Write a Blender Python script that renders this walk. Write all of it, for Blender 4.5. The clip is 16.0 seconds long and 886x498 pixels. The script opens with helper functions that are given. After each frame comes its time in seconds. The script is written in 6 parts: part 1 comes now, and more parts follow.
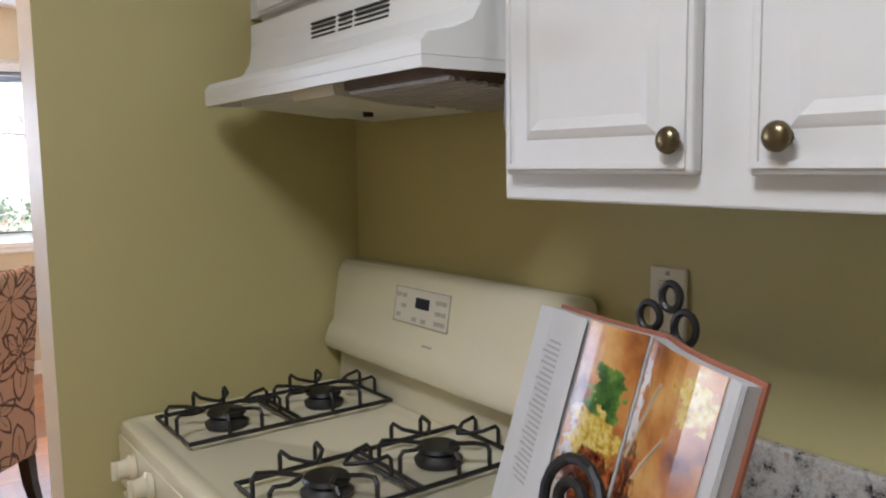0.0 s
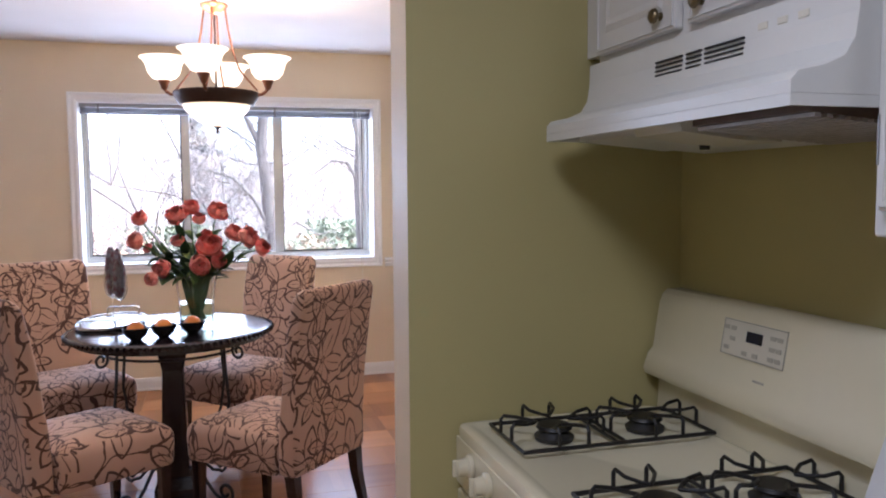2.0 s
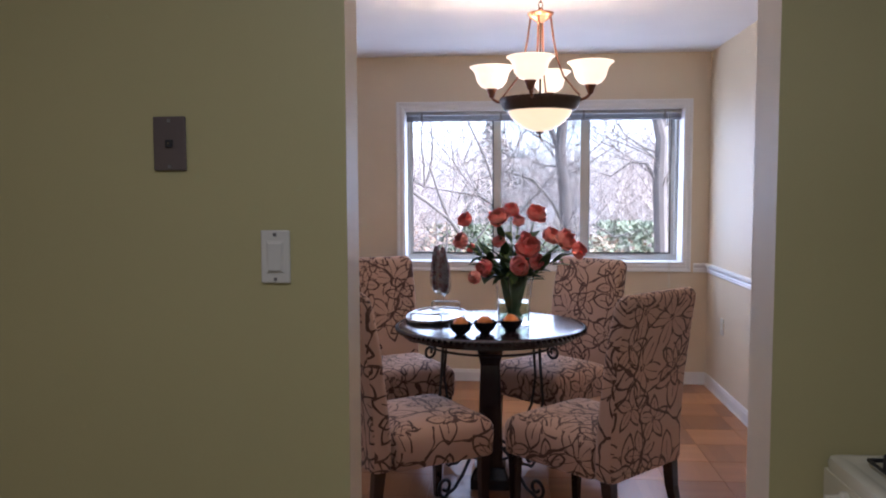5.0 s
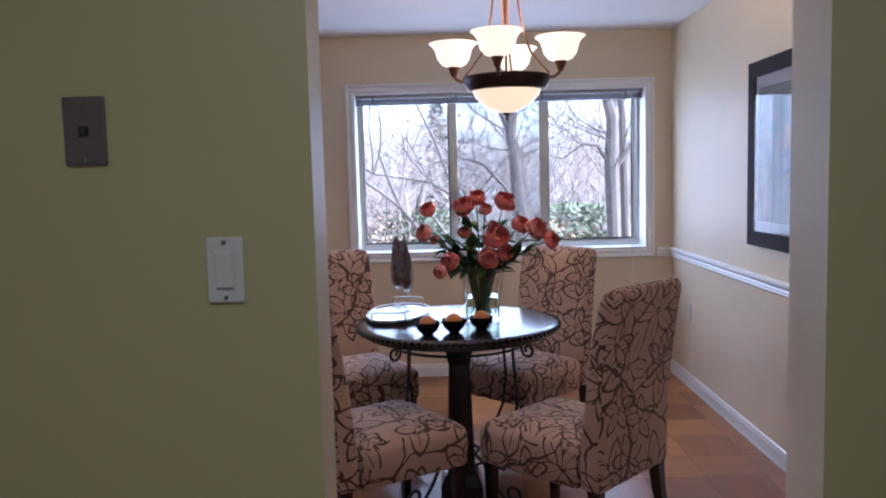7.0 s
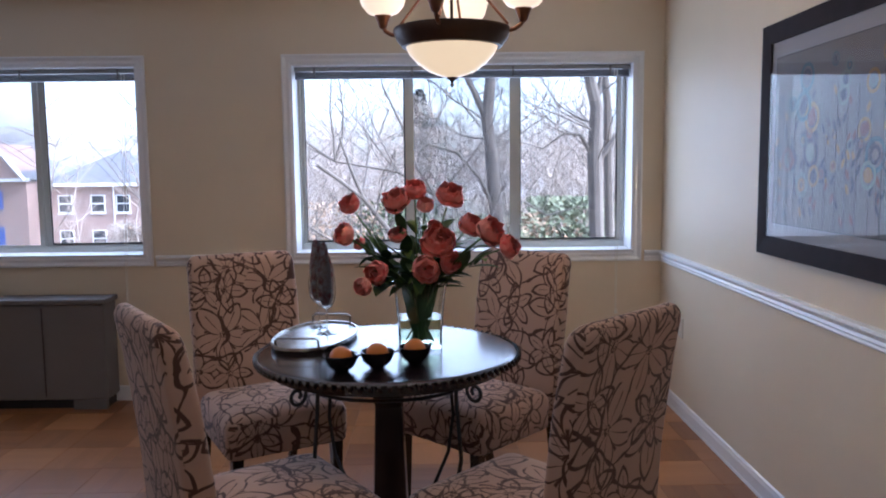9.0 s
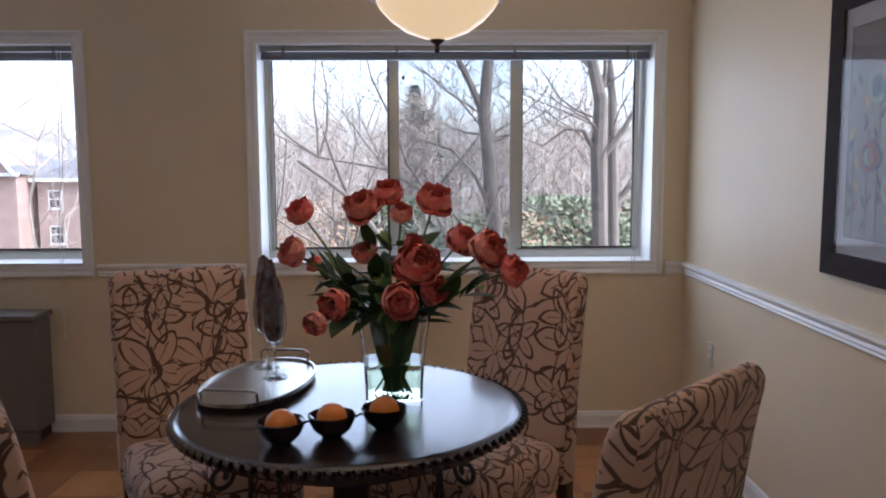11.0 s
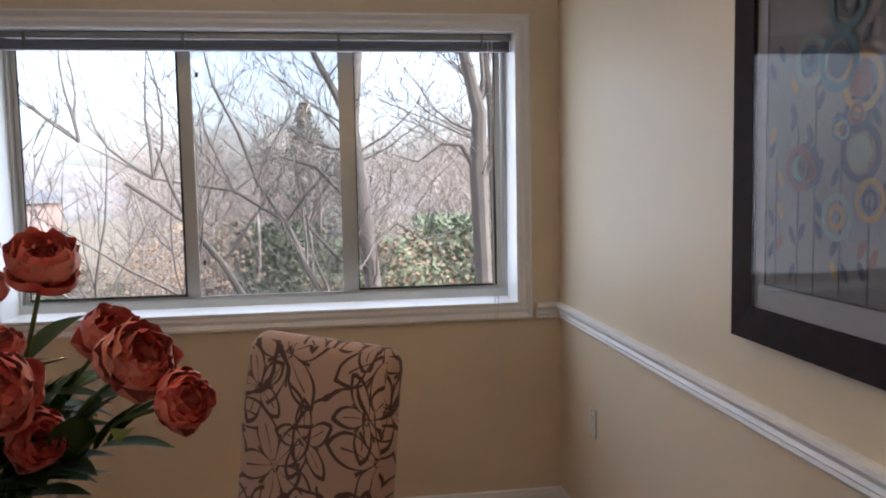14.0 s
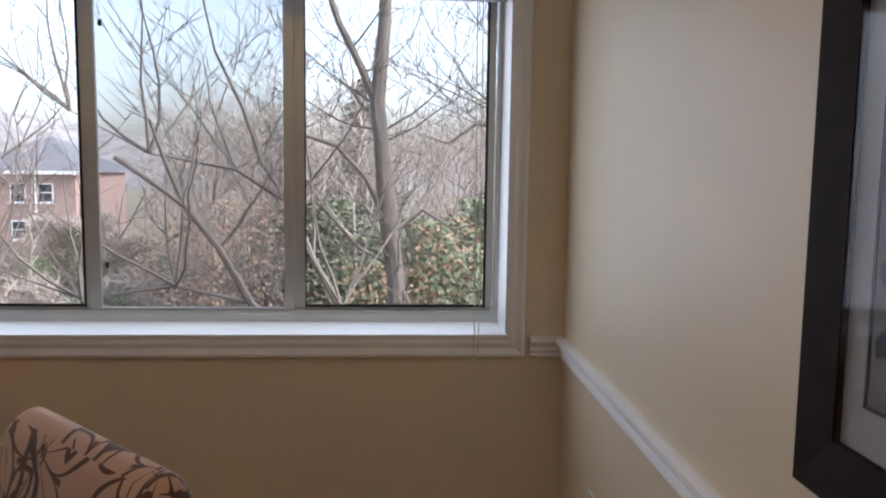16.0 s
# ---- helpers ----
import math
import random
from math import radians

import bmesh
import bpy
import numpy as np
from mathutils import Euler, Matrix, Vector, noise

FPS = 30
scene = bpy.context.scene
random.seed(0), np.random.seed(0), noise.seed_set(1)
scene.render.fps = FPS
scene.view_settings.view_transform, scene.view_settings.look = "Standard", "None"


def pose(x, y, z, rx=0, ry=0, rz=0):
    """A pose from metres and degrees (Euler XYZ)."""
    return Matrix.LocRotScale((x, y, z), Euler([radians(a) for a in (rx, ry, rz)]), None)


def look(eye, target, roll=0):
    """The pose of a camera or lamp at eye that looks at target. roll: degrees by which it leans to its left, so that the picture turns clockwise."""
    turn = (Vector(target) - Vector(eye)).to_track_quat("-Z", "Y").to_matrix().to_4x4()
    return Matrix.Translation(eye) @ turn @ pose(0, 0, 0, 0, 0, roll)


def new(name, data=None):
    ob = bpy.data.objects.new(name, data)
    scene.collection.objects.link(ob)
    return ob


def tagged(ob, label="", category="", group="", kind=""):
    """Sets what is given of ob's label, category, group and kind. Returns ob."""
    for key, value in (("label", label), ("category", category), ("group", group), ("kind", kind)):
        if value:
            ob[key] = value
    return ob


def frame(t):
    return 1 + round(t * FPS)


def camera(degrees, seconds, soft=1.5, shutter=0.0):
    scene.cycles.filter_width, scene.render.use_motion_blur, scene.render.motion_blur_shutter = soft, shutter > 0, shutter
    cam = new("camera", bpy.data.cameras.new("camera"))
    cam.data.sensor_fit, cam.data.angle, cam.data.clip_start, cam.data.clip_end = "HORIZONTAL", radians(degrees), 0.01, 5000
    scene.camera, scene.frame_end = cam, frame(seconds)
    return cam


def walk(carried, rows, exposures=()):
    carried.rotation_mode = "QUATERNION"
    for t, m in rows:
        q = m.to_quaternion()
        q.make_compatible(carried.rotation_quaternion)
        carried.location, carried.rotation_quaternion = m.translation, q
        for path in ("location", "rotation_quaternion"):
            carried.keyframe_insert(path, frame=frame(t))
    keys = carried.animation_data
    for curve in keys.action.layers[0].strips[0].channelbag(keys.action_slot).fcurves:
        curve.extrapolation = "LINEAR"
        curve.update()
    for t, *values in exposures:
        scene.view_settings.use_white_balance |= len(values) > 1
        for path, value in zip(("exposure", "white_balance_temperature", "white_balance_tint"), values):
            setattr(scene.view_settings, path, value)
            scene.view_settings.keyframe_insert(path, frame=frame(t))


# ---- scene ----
cam = camera(59.0, 16.0, soft=2.0)
PATH = [
    (0, (0.215, 0.005, 1.405), (1.395, 1.606, 1.185), -0.8),
    (0.5, (0.191, 0.0, 1.404), (1.207, 1.711, 1.208), -0.8),
    (1, (0.151, -0.014, 1.408), (1.013, 1.783, 1.24), -0.5),
    (1.5, (0.123, -0.018, 1.419), (0.842, 1.842, 1.262), -0.8),
    (2, (0.094, -0.019, 1.418), (0.647, 1.897, 1.269), -0.4),
    (2.5, (0.062, -0.026, 1.423), (0.45, 1.931, 1.282), -0.3),
    (3, (0.036, -0.033, 1.422), (0.259, 1.951, 1.292), -0.5),
    (3.5, (0.006, -0.032, 1.426), (0.056, 1.963, 1.303), -0.5),
    (4, (-0.023, -0.018, 1.431), (-0.154, 1.974, 1.317), -0.8),
    (6.5, (-0.094, 0.141, 1.433), (-0.263, 2.124, 1.237), -0.1),
    (7, (-0.137, 0.282, 1.444), (-0.161, 2.274, 1.262), -1.5),
    (7.5, (-0.112, 0.442, 1.439), (-0.01, 2.43, 1.252), -1.4),
    (8, (0.001, 0.671, 1.437), (0.072, 2.664, 1.279), 0.8),
    (8.5, (0.039, 0.865, 1.427), (0.072, 2.854, 1.227), 0.3),
    (9, (0.054, 1.099, 1.421), (0.069, 3.088, 1.216), -0.6),
    (11.5, (0.105, 1.894, 1.415), (0.131, 3.882, 1.203), -0.1),
    (12, (0.121, 2.035, 1.405), (0.097, 4.024, 1.2), -0.4),
    (12.5, (0.163, 2.226, 1.416), (0.158, 4.217, 1.229), -0.5),
    (13, (0.251, 2.332, 1.425), (0.375, 4.318, 1.229), -1.2),
    (13.5, (0.379, 2.505, 1.405), (0.692, 4.469, 1.19), -0.7),
    (14, (0.478, 2.672, 1.425), (0.757, 4.645, 1.256), -1.1),
    (14.5, (0.596, 2.821, 1.41), (0.856, 4.796, 1.224), -1.3),
    (15, (0.756, 2.993, 1.432), (0.889, 4.979, 1.235), 0.4),
    (15.5, (0.838, 3.184, 1.414), (1.016, 5.157, 1.141), 0.2),
    (16, (0.884, 3.441, 1.455), (1.015, 5.425, 1.239), 0.8),
]
EXPOSURES = [(0, 4.0, 5600, 12), (1, 3.85, 5350, 15), (2, 3.5, 5250, 19), (3, 3.15, 5200, 20), (4, 2.78, 5200, 20), (6.5, 2.7, 4900, 19), (8, 2.5, 4800, 17), (9, 2.35, 4950, 15), (12, 2.05, 5650, 14), (15, 1.9, 5850, 13), (16, 1.7, 5850, 13)]
walk(cam, [(t, look(eye, target, roll)) for t, eye, target, roll in PATH], EXPOSURES)

# ---------- world, sun, lamps ----------
world = bpy.data.worlds.new("sky")
scene.world = world
world.use_nodes = True
wn = world.node_tree.nodes
sky = wn.new("ShaderNodeTexSky")
sky.sky_type = "NISHITA"
sky.sun_disc = False
sky.sun_elevation, sky.sun_rotation = radians(46), radians(106)
sky.dust_density, sky.air_density, sky.altitude = 3.0, 1.0, 50
hsv = wn.new("ShaderNodeHueSaturation")
hsv.inputs["Saturation"].default_value = 0.6
wl = world.node_tree.links
wl.new(sky.outputs[0], hsv.inputs["Color"])
wl.new(hsv.outputs[0], wn["Background"].inputs[0])
wn["Background"].inputs[1].default_value = 0.15
sun = new("sun", bpy.data.lights.new("sun", "SUN"))
sun.data.energy, sun.data.angle, sun.data.color = 1.5, radians(25), (1.0, 0.97, 0.92)
sun.matrix_world = look((0, 0, 30), (-6.8, 2.0, 22.7))


def area_lamp(name, m, w, h, watts, colour):
    lamp = new(name, bpy.data.lights.new(name, "AREA"))
    lamp.data.shape, lamp.data.size, lamp.data.size_y = "RECTANGLE", w, h
    lamp.data.energy, lamp.data.color = watts, colour
    lamp.matrix_world = m
    return lamp


def bulb(name, place, watts, radius, colour):
    lamp = new(name, bpy.data.lights.new(name, "POINT"))
    lamp.data.energy, lamp.data.shadow_soft_size, lamp.data.color = watts, radius, colour
    lamp.location = place
    return lamp


SKYLIGHT = (0.86, 0.92, 1.0)
area_lamp("window_daylight", look((0.22, 6.075, 1.49), (0.22, 0.0, 1.2)), 2.0, 1.05, 3.0, SKYLIGHT)
area_lamp("window_daylight_left", look((-2.78, 6.075, 1.49), (-2.78, 0.0, 1.2)), 2.0, 1.05, 3.0, SKYLIGHT)
area_lamp("kitchen_ceiling_glow", look((-0.15, 0.20, 2.38), (-0.15, 0.201, 0)), 0.45, 0.45, 1.35, (1.0, 0.97, 0.93))

# ---------- materials ----------
def material(name):
    m = bpy.data.materials.new(name)
    m.use_nodes = True
    return m, m.node_tree.nodes, m.node_tree.links, m.node_tree.nodes["Principled BSDF"]


def surface(name, colour, rough=0.6, metal=0.0, vary=0.08, scale=6.0, fine=90.0, bump=0.05, depth=0.002, per_piece=0.0, spec=0.5, coat=0.0):
    """A plain surface with broad and fine variation in tone and a little relief."""
    m, n, l, b = material(name)
    tex = n.new("ShaderNodeTexCoord")
    big = n.new("ShaderNodeTexNoise")
    big.inputs["Scale"].default_value, big.inputs["Detail"].default_value = scale, 4.0
    small = n.new("ShaderNodeTexNoise")
    small.inputs["Scale"].default_value, small.inputs["Detail"].default_value = fine, 3.0
    for t in (big, small):
        l.new(tex.outputs["Object"], t.inputs["Vector"])
    mix = n.new("ShaderNodeMath")
    mix.operation = "MULTIPLY_ADD"
    l.new(small.outputs["Fac"], mix.inputs[0])
    mix.inputs[1].default_value = 0.5
    l.new(big.outputs["Fac"], mix.inputs[2])
    rng = n.new("ShaderNodeMapRange")
    rng.inputs["From Min"].default_value, rng.inputs["From Max"].default_value = 0.4, 1.1
    rng.inputs["To Min"].default_value, rng.inputs["To Max"].default_value = 1 - vary, 1 + vary
    l.new(mix.outputs[0], rng.inputs["Value"])
    value = rng.outputs[0]
    if per_piece:
        info = n.new("ShaderNodeObjectInfo")
        r2 = n.new("ShaderNodeMapRange")
        r2.inputs["To Min"].default_value, r2.inputs["To Max"].default_value = 1 - per_piece, 1 + per_piece
        l.new(info.outputs["Random"], r2.inputs["Value"])
        mm = n.new("ShaderNodeMath")
        mm.operation = "MULTIPLY"
        l.new(value, mm.inputs[0])
        l.new(r2.outputs[0], mm.inputs[1])
        value = mm.outputs[0]
    h = n.new("ShaderNodeHueSaturation")
    h.inputs["Color"].default_value = (*colour, 1)
    l.new(value, h.inputs["Value"])
    l.new(h.outputs[0], b.inputs["Base Color"])
    b.inputs["Roughness"].default_value, b.inputs["Metallic"].default_value = rough, metal
    b.inputs["Specular IOR Level"].default_value = spec
    b.inputs["Coat Weight"].default_value = coat
    b.inputs["Coat Roughness"].default_value = 0.12
    if bump:
        bp = n.new("ShaderNodeBump")
        bp.inputs["Strength"].default_value, bp.inputs["Distance"].default_value = bump, depth
        l.new(small.outputs["Fac"], bp.inputs["Height"])
        l.new(bp.outputs[0], b.inputs["Normal"])
    return m


def glowing(name, colour, strength):
    m, n, l, b = material(name)
    b.inputs["Base Color"].default_value = (0.85, 0.8, 0.7, 1)
    b.inputs["Emission Color"].default_value = (*colour, 1)
    b.inputs["Emission Strength"].default_value = strength
    b.inputs["Roughness"].default_value = 0.3
    return m


def glass(name, colour=(1, 1, 1), rough=0.0, ior=1.45):
    m, n, l, b = material(name)
    b.inputs["Base Color"].default_value = (*colour, 1)
    b.inputs["Roughness"].default_value, b.inputs["IOR"].default_value = rough, ior
    b.inputs["Transmission Weight"].default_value = 1.0
    return m


M_OLIVE = surface("olive wall paint", (0.50, 0.445, 0.205), 0.45, vary=0.03, scale=2, fine=220, bump=0.12, depth=0.001)
M_CREAM = surface("cream wall paint", (0.71, 0.60, 0.43), 0.5, vary=0.03, scale=2, fine=220, bump=0.12, depth=0.001)
M_CEIL = surface("white ceiling paint", (0.78, 0.77, 0.78), 0.9, vary=0.03, scale=3, fine=160, bump=0.2, depth=0.002)
M_TRIM = surface("white trim paint", (0.80, 0.79, 0.77), 0.35, vary=0.03, scale=5, fine=60, bump=0.03)
M_CABINET = surface("white cabinet paint", (0.69, 0.68, 0.66), 0.38, vary=0.03, scale=4, fine=70, bump=0.05)
M_BISQUE = surface("bisque enamel", (0.74, 0.69, 0.51), 0.22, vary=0.02, scale=4, fine=50, bump=0.0, coat=0.3)
M_BLACK_IRON = surface("black iron", (0.012, 0.011, 0.011), 0.45, vary=0.2, scale=20, fine=200, bump=0.1)
M_ESPRESSO = surface("espresso stained wood", (0.018, 0.010, 0.010), 0.22, vary=0.3, scale=8, fine=60, bump=0.03, coat=0.35)
M_FLOOR = surface("honey parquet gaps", (0.16, 0.07, 0.03), 0.5)
M_KFLOOR = surface("beige vinyl floor", (0.45, 0.38, 0.3), 0.4)
M_ALU = surface("aluminium window frame", (0.62, 0.62, 0.58), 0.4, 0.6, vary=0.05)
M_HOODWHITE = surface("white enamelled steel", (0.70, 0.70, 0.675), 0.3, vary=0.02, bump=0.0)

# ---------- building helpers ----------
def box(bm, x0, x1, y0, y1, z0, z1):
    vs = [bm.verts.new((x, y, z)) for x in (x0, x1) for y in (y0, y1) for z in (z0, z1)]
    for f in ((0, 1, 3, 2), (4, 6, 7, 5), (0, 4, 5, 1), (2, 3, 7, 6), (0, 2, 6, 4), (1, 5, 7, 3)):
        bm.faces.new([vs[i] for i in f])
    return vs


def boxes(*list_of_boxes):
    bm = bmesh.new()
    for b in list_of_boxes:
        box(bm, *b)
    return bm


def rounded(bm, width, segments=2):
    bmesh.ops.bevel(bm, geom=list(bm.edges), offset=width, segments=segments, profile=0.5, affect="EDGES")
    return bm


def soft_box(x0, x1, y0, y1, z0, z1, width=0.004, segments=2):
    return rounded(boxes((x0, x1, y0, y1, z0, z1)), width, segments)


def mesh_of(name, bm, mat, smooth=False):
    bmesh.ops.recalc_face_normals(bm, faces=bm.faces)
    me = bpy.data.meshes.new(name)
    bm.to_mesh(me)
    bm.free()
    for mt in mat if isinstance(mat, (list, tuple)) else (mat,):
        me.materials.append(mt)
    if smooth:
        for p in me.polygons:
            p.use_smooth = True
        me.set_sharp_from_angle(angle=radians(40))
    return me


def solid(name, bm, mat, label="", category="", kind="", group="", smooth=False):
    return tagged(new(name, mesh_of(name, bm, mat, smooth)), label, category, group, kind)


def part(name, bm, mat, parent, label="", smooth=False):
    ob = new(name, mesh_of(name, bm, mat, smooth))
    ob.parent = parent
    return tagged(ob, label)


def thing(name, label, category, m=None, group=""):
    ob = new(name)
    ob.empty_display_size = 0.1
    if m is not None:
        ob.matrix_world = m
    return tagged(ob, label, category, group)


def lathe(bm, profile, segments=32, centre=(0, 0, 0)):
    """Turns (radius, height) pairs round the z axis."""
    rings = []
    for r, z in profile:
        if r < 1e-5:
            rings.append([bm.verts.new((centre[0], centre[1], centre[2] + z))])
        else:
            rings.append([bm.verts.new((centre[0] + r * math.cos(2 * math.pi * k / segments), centre[1] + r * math.sin(2 * math.pi * k / segments), centre[2] + z)) for k in range(segments)])
    for a, b in zip(rings, rings[1:]):
        for k in range(segments):
            j = (k + 1) % segments
            if len(a) == 1 and len(b) == 1:
                continue
            if len(a) == 1:
                bm.faces.new((a[0], b[j], b[k]))
            elif len(b) == 1:
                bm.faces.new((a[k], a[j], b[0]))
            else:
                bm.faces.new((a[k], a[j], b[j], b[k]))
    return bm


def turned(profile, segments=32, centre=(0, 0, 0)):
    return lathe(bmesh.new(), profile, segments, centre)


def tube(bm, points, radius, sides=8, closed=False):
    """A round bar along points; radius may be one number or one for each point."""
    pts = [Vector(p) for p in points]
    n = len(pts)
    radii = radius if isinstance(radius, (list, tuple)) else [radius] * n
    rings, up = [], None
    for i, p in enumerate(pts):
        a = pts[(i - 1) % n] if closed or i > 0 else pts[i]
        b = pts[(i + 1) % n] if closed or i < n - 1 else pts[i]
        d = (b - a).normalized()
        if up is None:
            up = Vector((0, 0, 1)) if abs(d.z) < 0.9 else Vector((1, 0, 0))
        side = d.cross(up)
        side = side.normalized() if side.length > 1e-6 else d.orthogonal().normalized()
        up = side.cross(d).normalized()
        rings.append([bm.verts.new(p + radii[i] * (math.cos(2 * math.pi * k / sides) * side + math.sin(2 * math.pi * k / sides) * up)) for k in range(sides)])
    for i in range(n if closed else n - 1):
        a, b = rings[i], rings[(i + 1) % n]
        for k in range(sides):
            j = (k + 1) % sides
            bm.faces.new((a[k], a[j], b[j], b[k]))
    if not closed:
        bm.faces.new(rings[0])
        bm.faces.new(rings[-1][::-1])
    return bm


def bar(points, radius, sides=8, closed=False):
    return tube(bmesh.new(), points, radius, sides, closed)


# ---------- the plan ----------
CEIL = 2.445
PART_Y0, PART_Y1 = 1.508, 1.628         # partition between kitchen and dining room
STUB_Y0, STUB_Y1 = 1.556, 1.700         # the partition beside the range
DOOR_X0, DOOR_X1, DOOR_H = -0.353, 0.473, 2.12
WIN_Y = 5.90                            # inner face of the window wall
EAST = 1.438                            # dining room's side wall
K_EAST = 1.118                          # kitchen wall behind the range
WEST, SOUTH, OUT_Y = -4.6, -2.3, 6.20
W1 = (-0.82, 1.262, 0.90, 2.056)        # window openings: x0 x1 z0 z1
W2 = (-3.82, -1.74, 0.90, 2.056)

solid("floor", boxes((WEST - 0.2, EAST + 0.2, PART_Y0 + 0.06, OUT_Y, -0.2, -0.008)), M_FLOOR, "dark wooden subfloor under the parquet", "floor", "structure")
solid("floor_kitchen", boxes((WEST - 0.2, EAST + 0.2, SOUTH - 0.2, PART_Y0 + 0.06, -0.2, -0.002)), M_KFLOOR, "beige vinyl kitchen floor", "floor", "structure")
solid("ceiling", boxes((WEST - 0.2, EAST + 0.2, SOUTH - 0.2, OUT_Y, CEIL, CEIL + 0.2)), M_CEIL, "white painted ceiling", "ceiling", "structure")
solid("wall_north", boxes(
    (WEST, W2[0], WIN_Y, OUT_Y, 0, CEIL), (W2[1], W1[0], WIN_Y, OUT_Y, 0, CEIL), (W1[1], EAST + 0.2, WIN_Y, OUT_Y, 0, CEIL),
    *[(w[0], w[1], WIN_Y, OUT_Y, 0, w[2]) for w in (W1, W2)], *[(w[0], w[1], WIN_Y, OUT_Y, w[3], CEIL) for w in (W1, W2)],
), M_CREAM, "cream painted window wall", "wall", "structure")
solid("wall_east", boxes((EAST, EAST + 0.2, STUB_Y1, WIN_Y, 0, CEIL)), M_CREAM, "cream painted side wall of the dining room", "wall", "structure")
solid("wall_west", boxes((WEST - 0.2, WEST, SOUTH, OUT_Y, 0, CEIL)), M_CREAM, "cream painted end wall", "wall", "structure")
solid("wall_south", boxes((WEST, K_EAST, SOUTH - 0.2, SOUTH, 0, CEIL)), M_OLIVE, "olive painted kitchen end wall", "wall", "structure")
# Added wall out of view: bounces lamp light back and softens the kitchen shadows.
solid("wall_kitchen_bounce", boxes((-1.50, -1.40, SOUTH, PART_Y0 - 0.002, 0, CEIL)), M_CREAM, "unseen cream wall added to bounce light in the kitchen", "wall", "structure")
solid("wall_kitchen_east", boxes((K_EAST, K_EAST + 0.2, SOUTH - 0.2, STUB_Y0, 0, CEIL)), M_OLIVE, "olive painted kitchen wall behind the range", "wall", "structure")
bm = bmesh.new()
for x0, x1, y0, y1, z0 in ((WEST, DOOR_X0, PART_Y0, PART_Y1, 0), (DOOR_X0, DOOR_X1, PART_Y0, STUB_Y1, DOOR_H), (DOOR_X1, EAST + 0.2, STUB_Y0, STUB_Y1, 0)):
    box(bm, x0, x1, y0, y1, z0, CEIL)
bmesh.ops.recalc_face_normals(bm, faces=bm.faces)
for f in bm.faces:
    f.material_index = 0 if f.normal.y < -0.5 else 1
solid("wall_partition", bm, (M_OLIVE, M_CREAM), "partition wall, olive towards the kitchen, cream behind", "wall", "structure")

# ---------- special materials ----------
def math_node(n, l, op, a, b=0.0, c=None):
    m = n.new("ShaderNodeMath")
    m.operation = op
    for i, v in enumerate((a, b) if c is None else (a, b, c)):
        if isinstance(v, (int, float)):
            m.inputs[i].default_value = v
        else:
            l.new(v, m.inputs[i])
    return m.outputs[0]


def band(n, l, value, lo, hi):
    """1 below lo, 0 above hi, smooth between."""
    r = n.new("ShaderNodeMapRange")
    r.interpolation_type = "SMOOTHSTEP"
    r.inputs["From Min"].default_value, r.inputs["From Max"].default_value = lo, hi
    r.inputs["To Min"].default_value, r.inputs["To Max"].default_value = 1.0, 0.0
    l.new(value, r.inputs["Value"])
    return r.outputs[0]


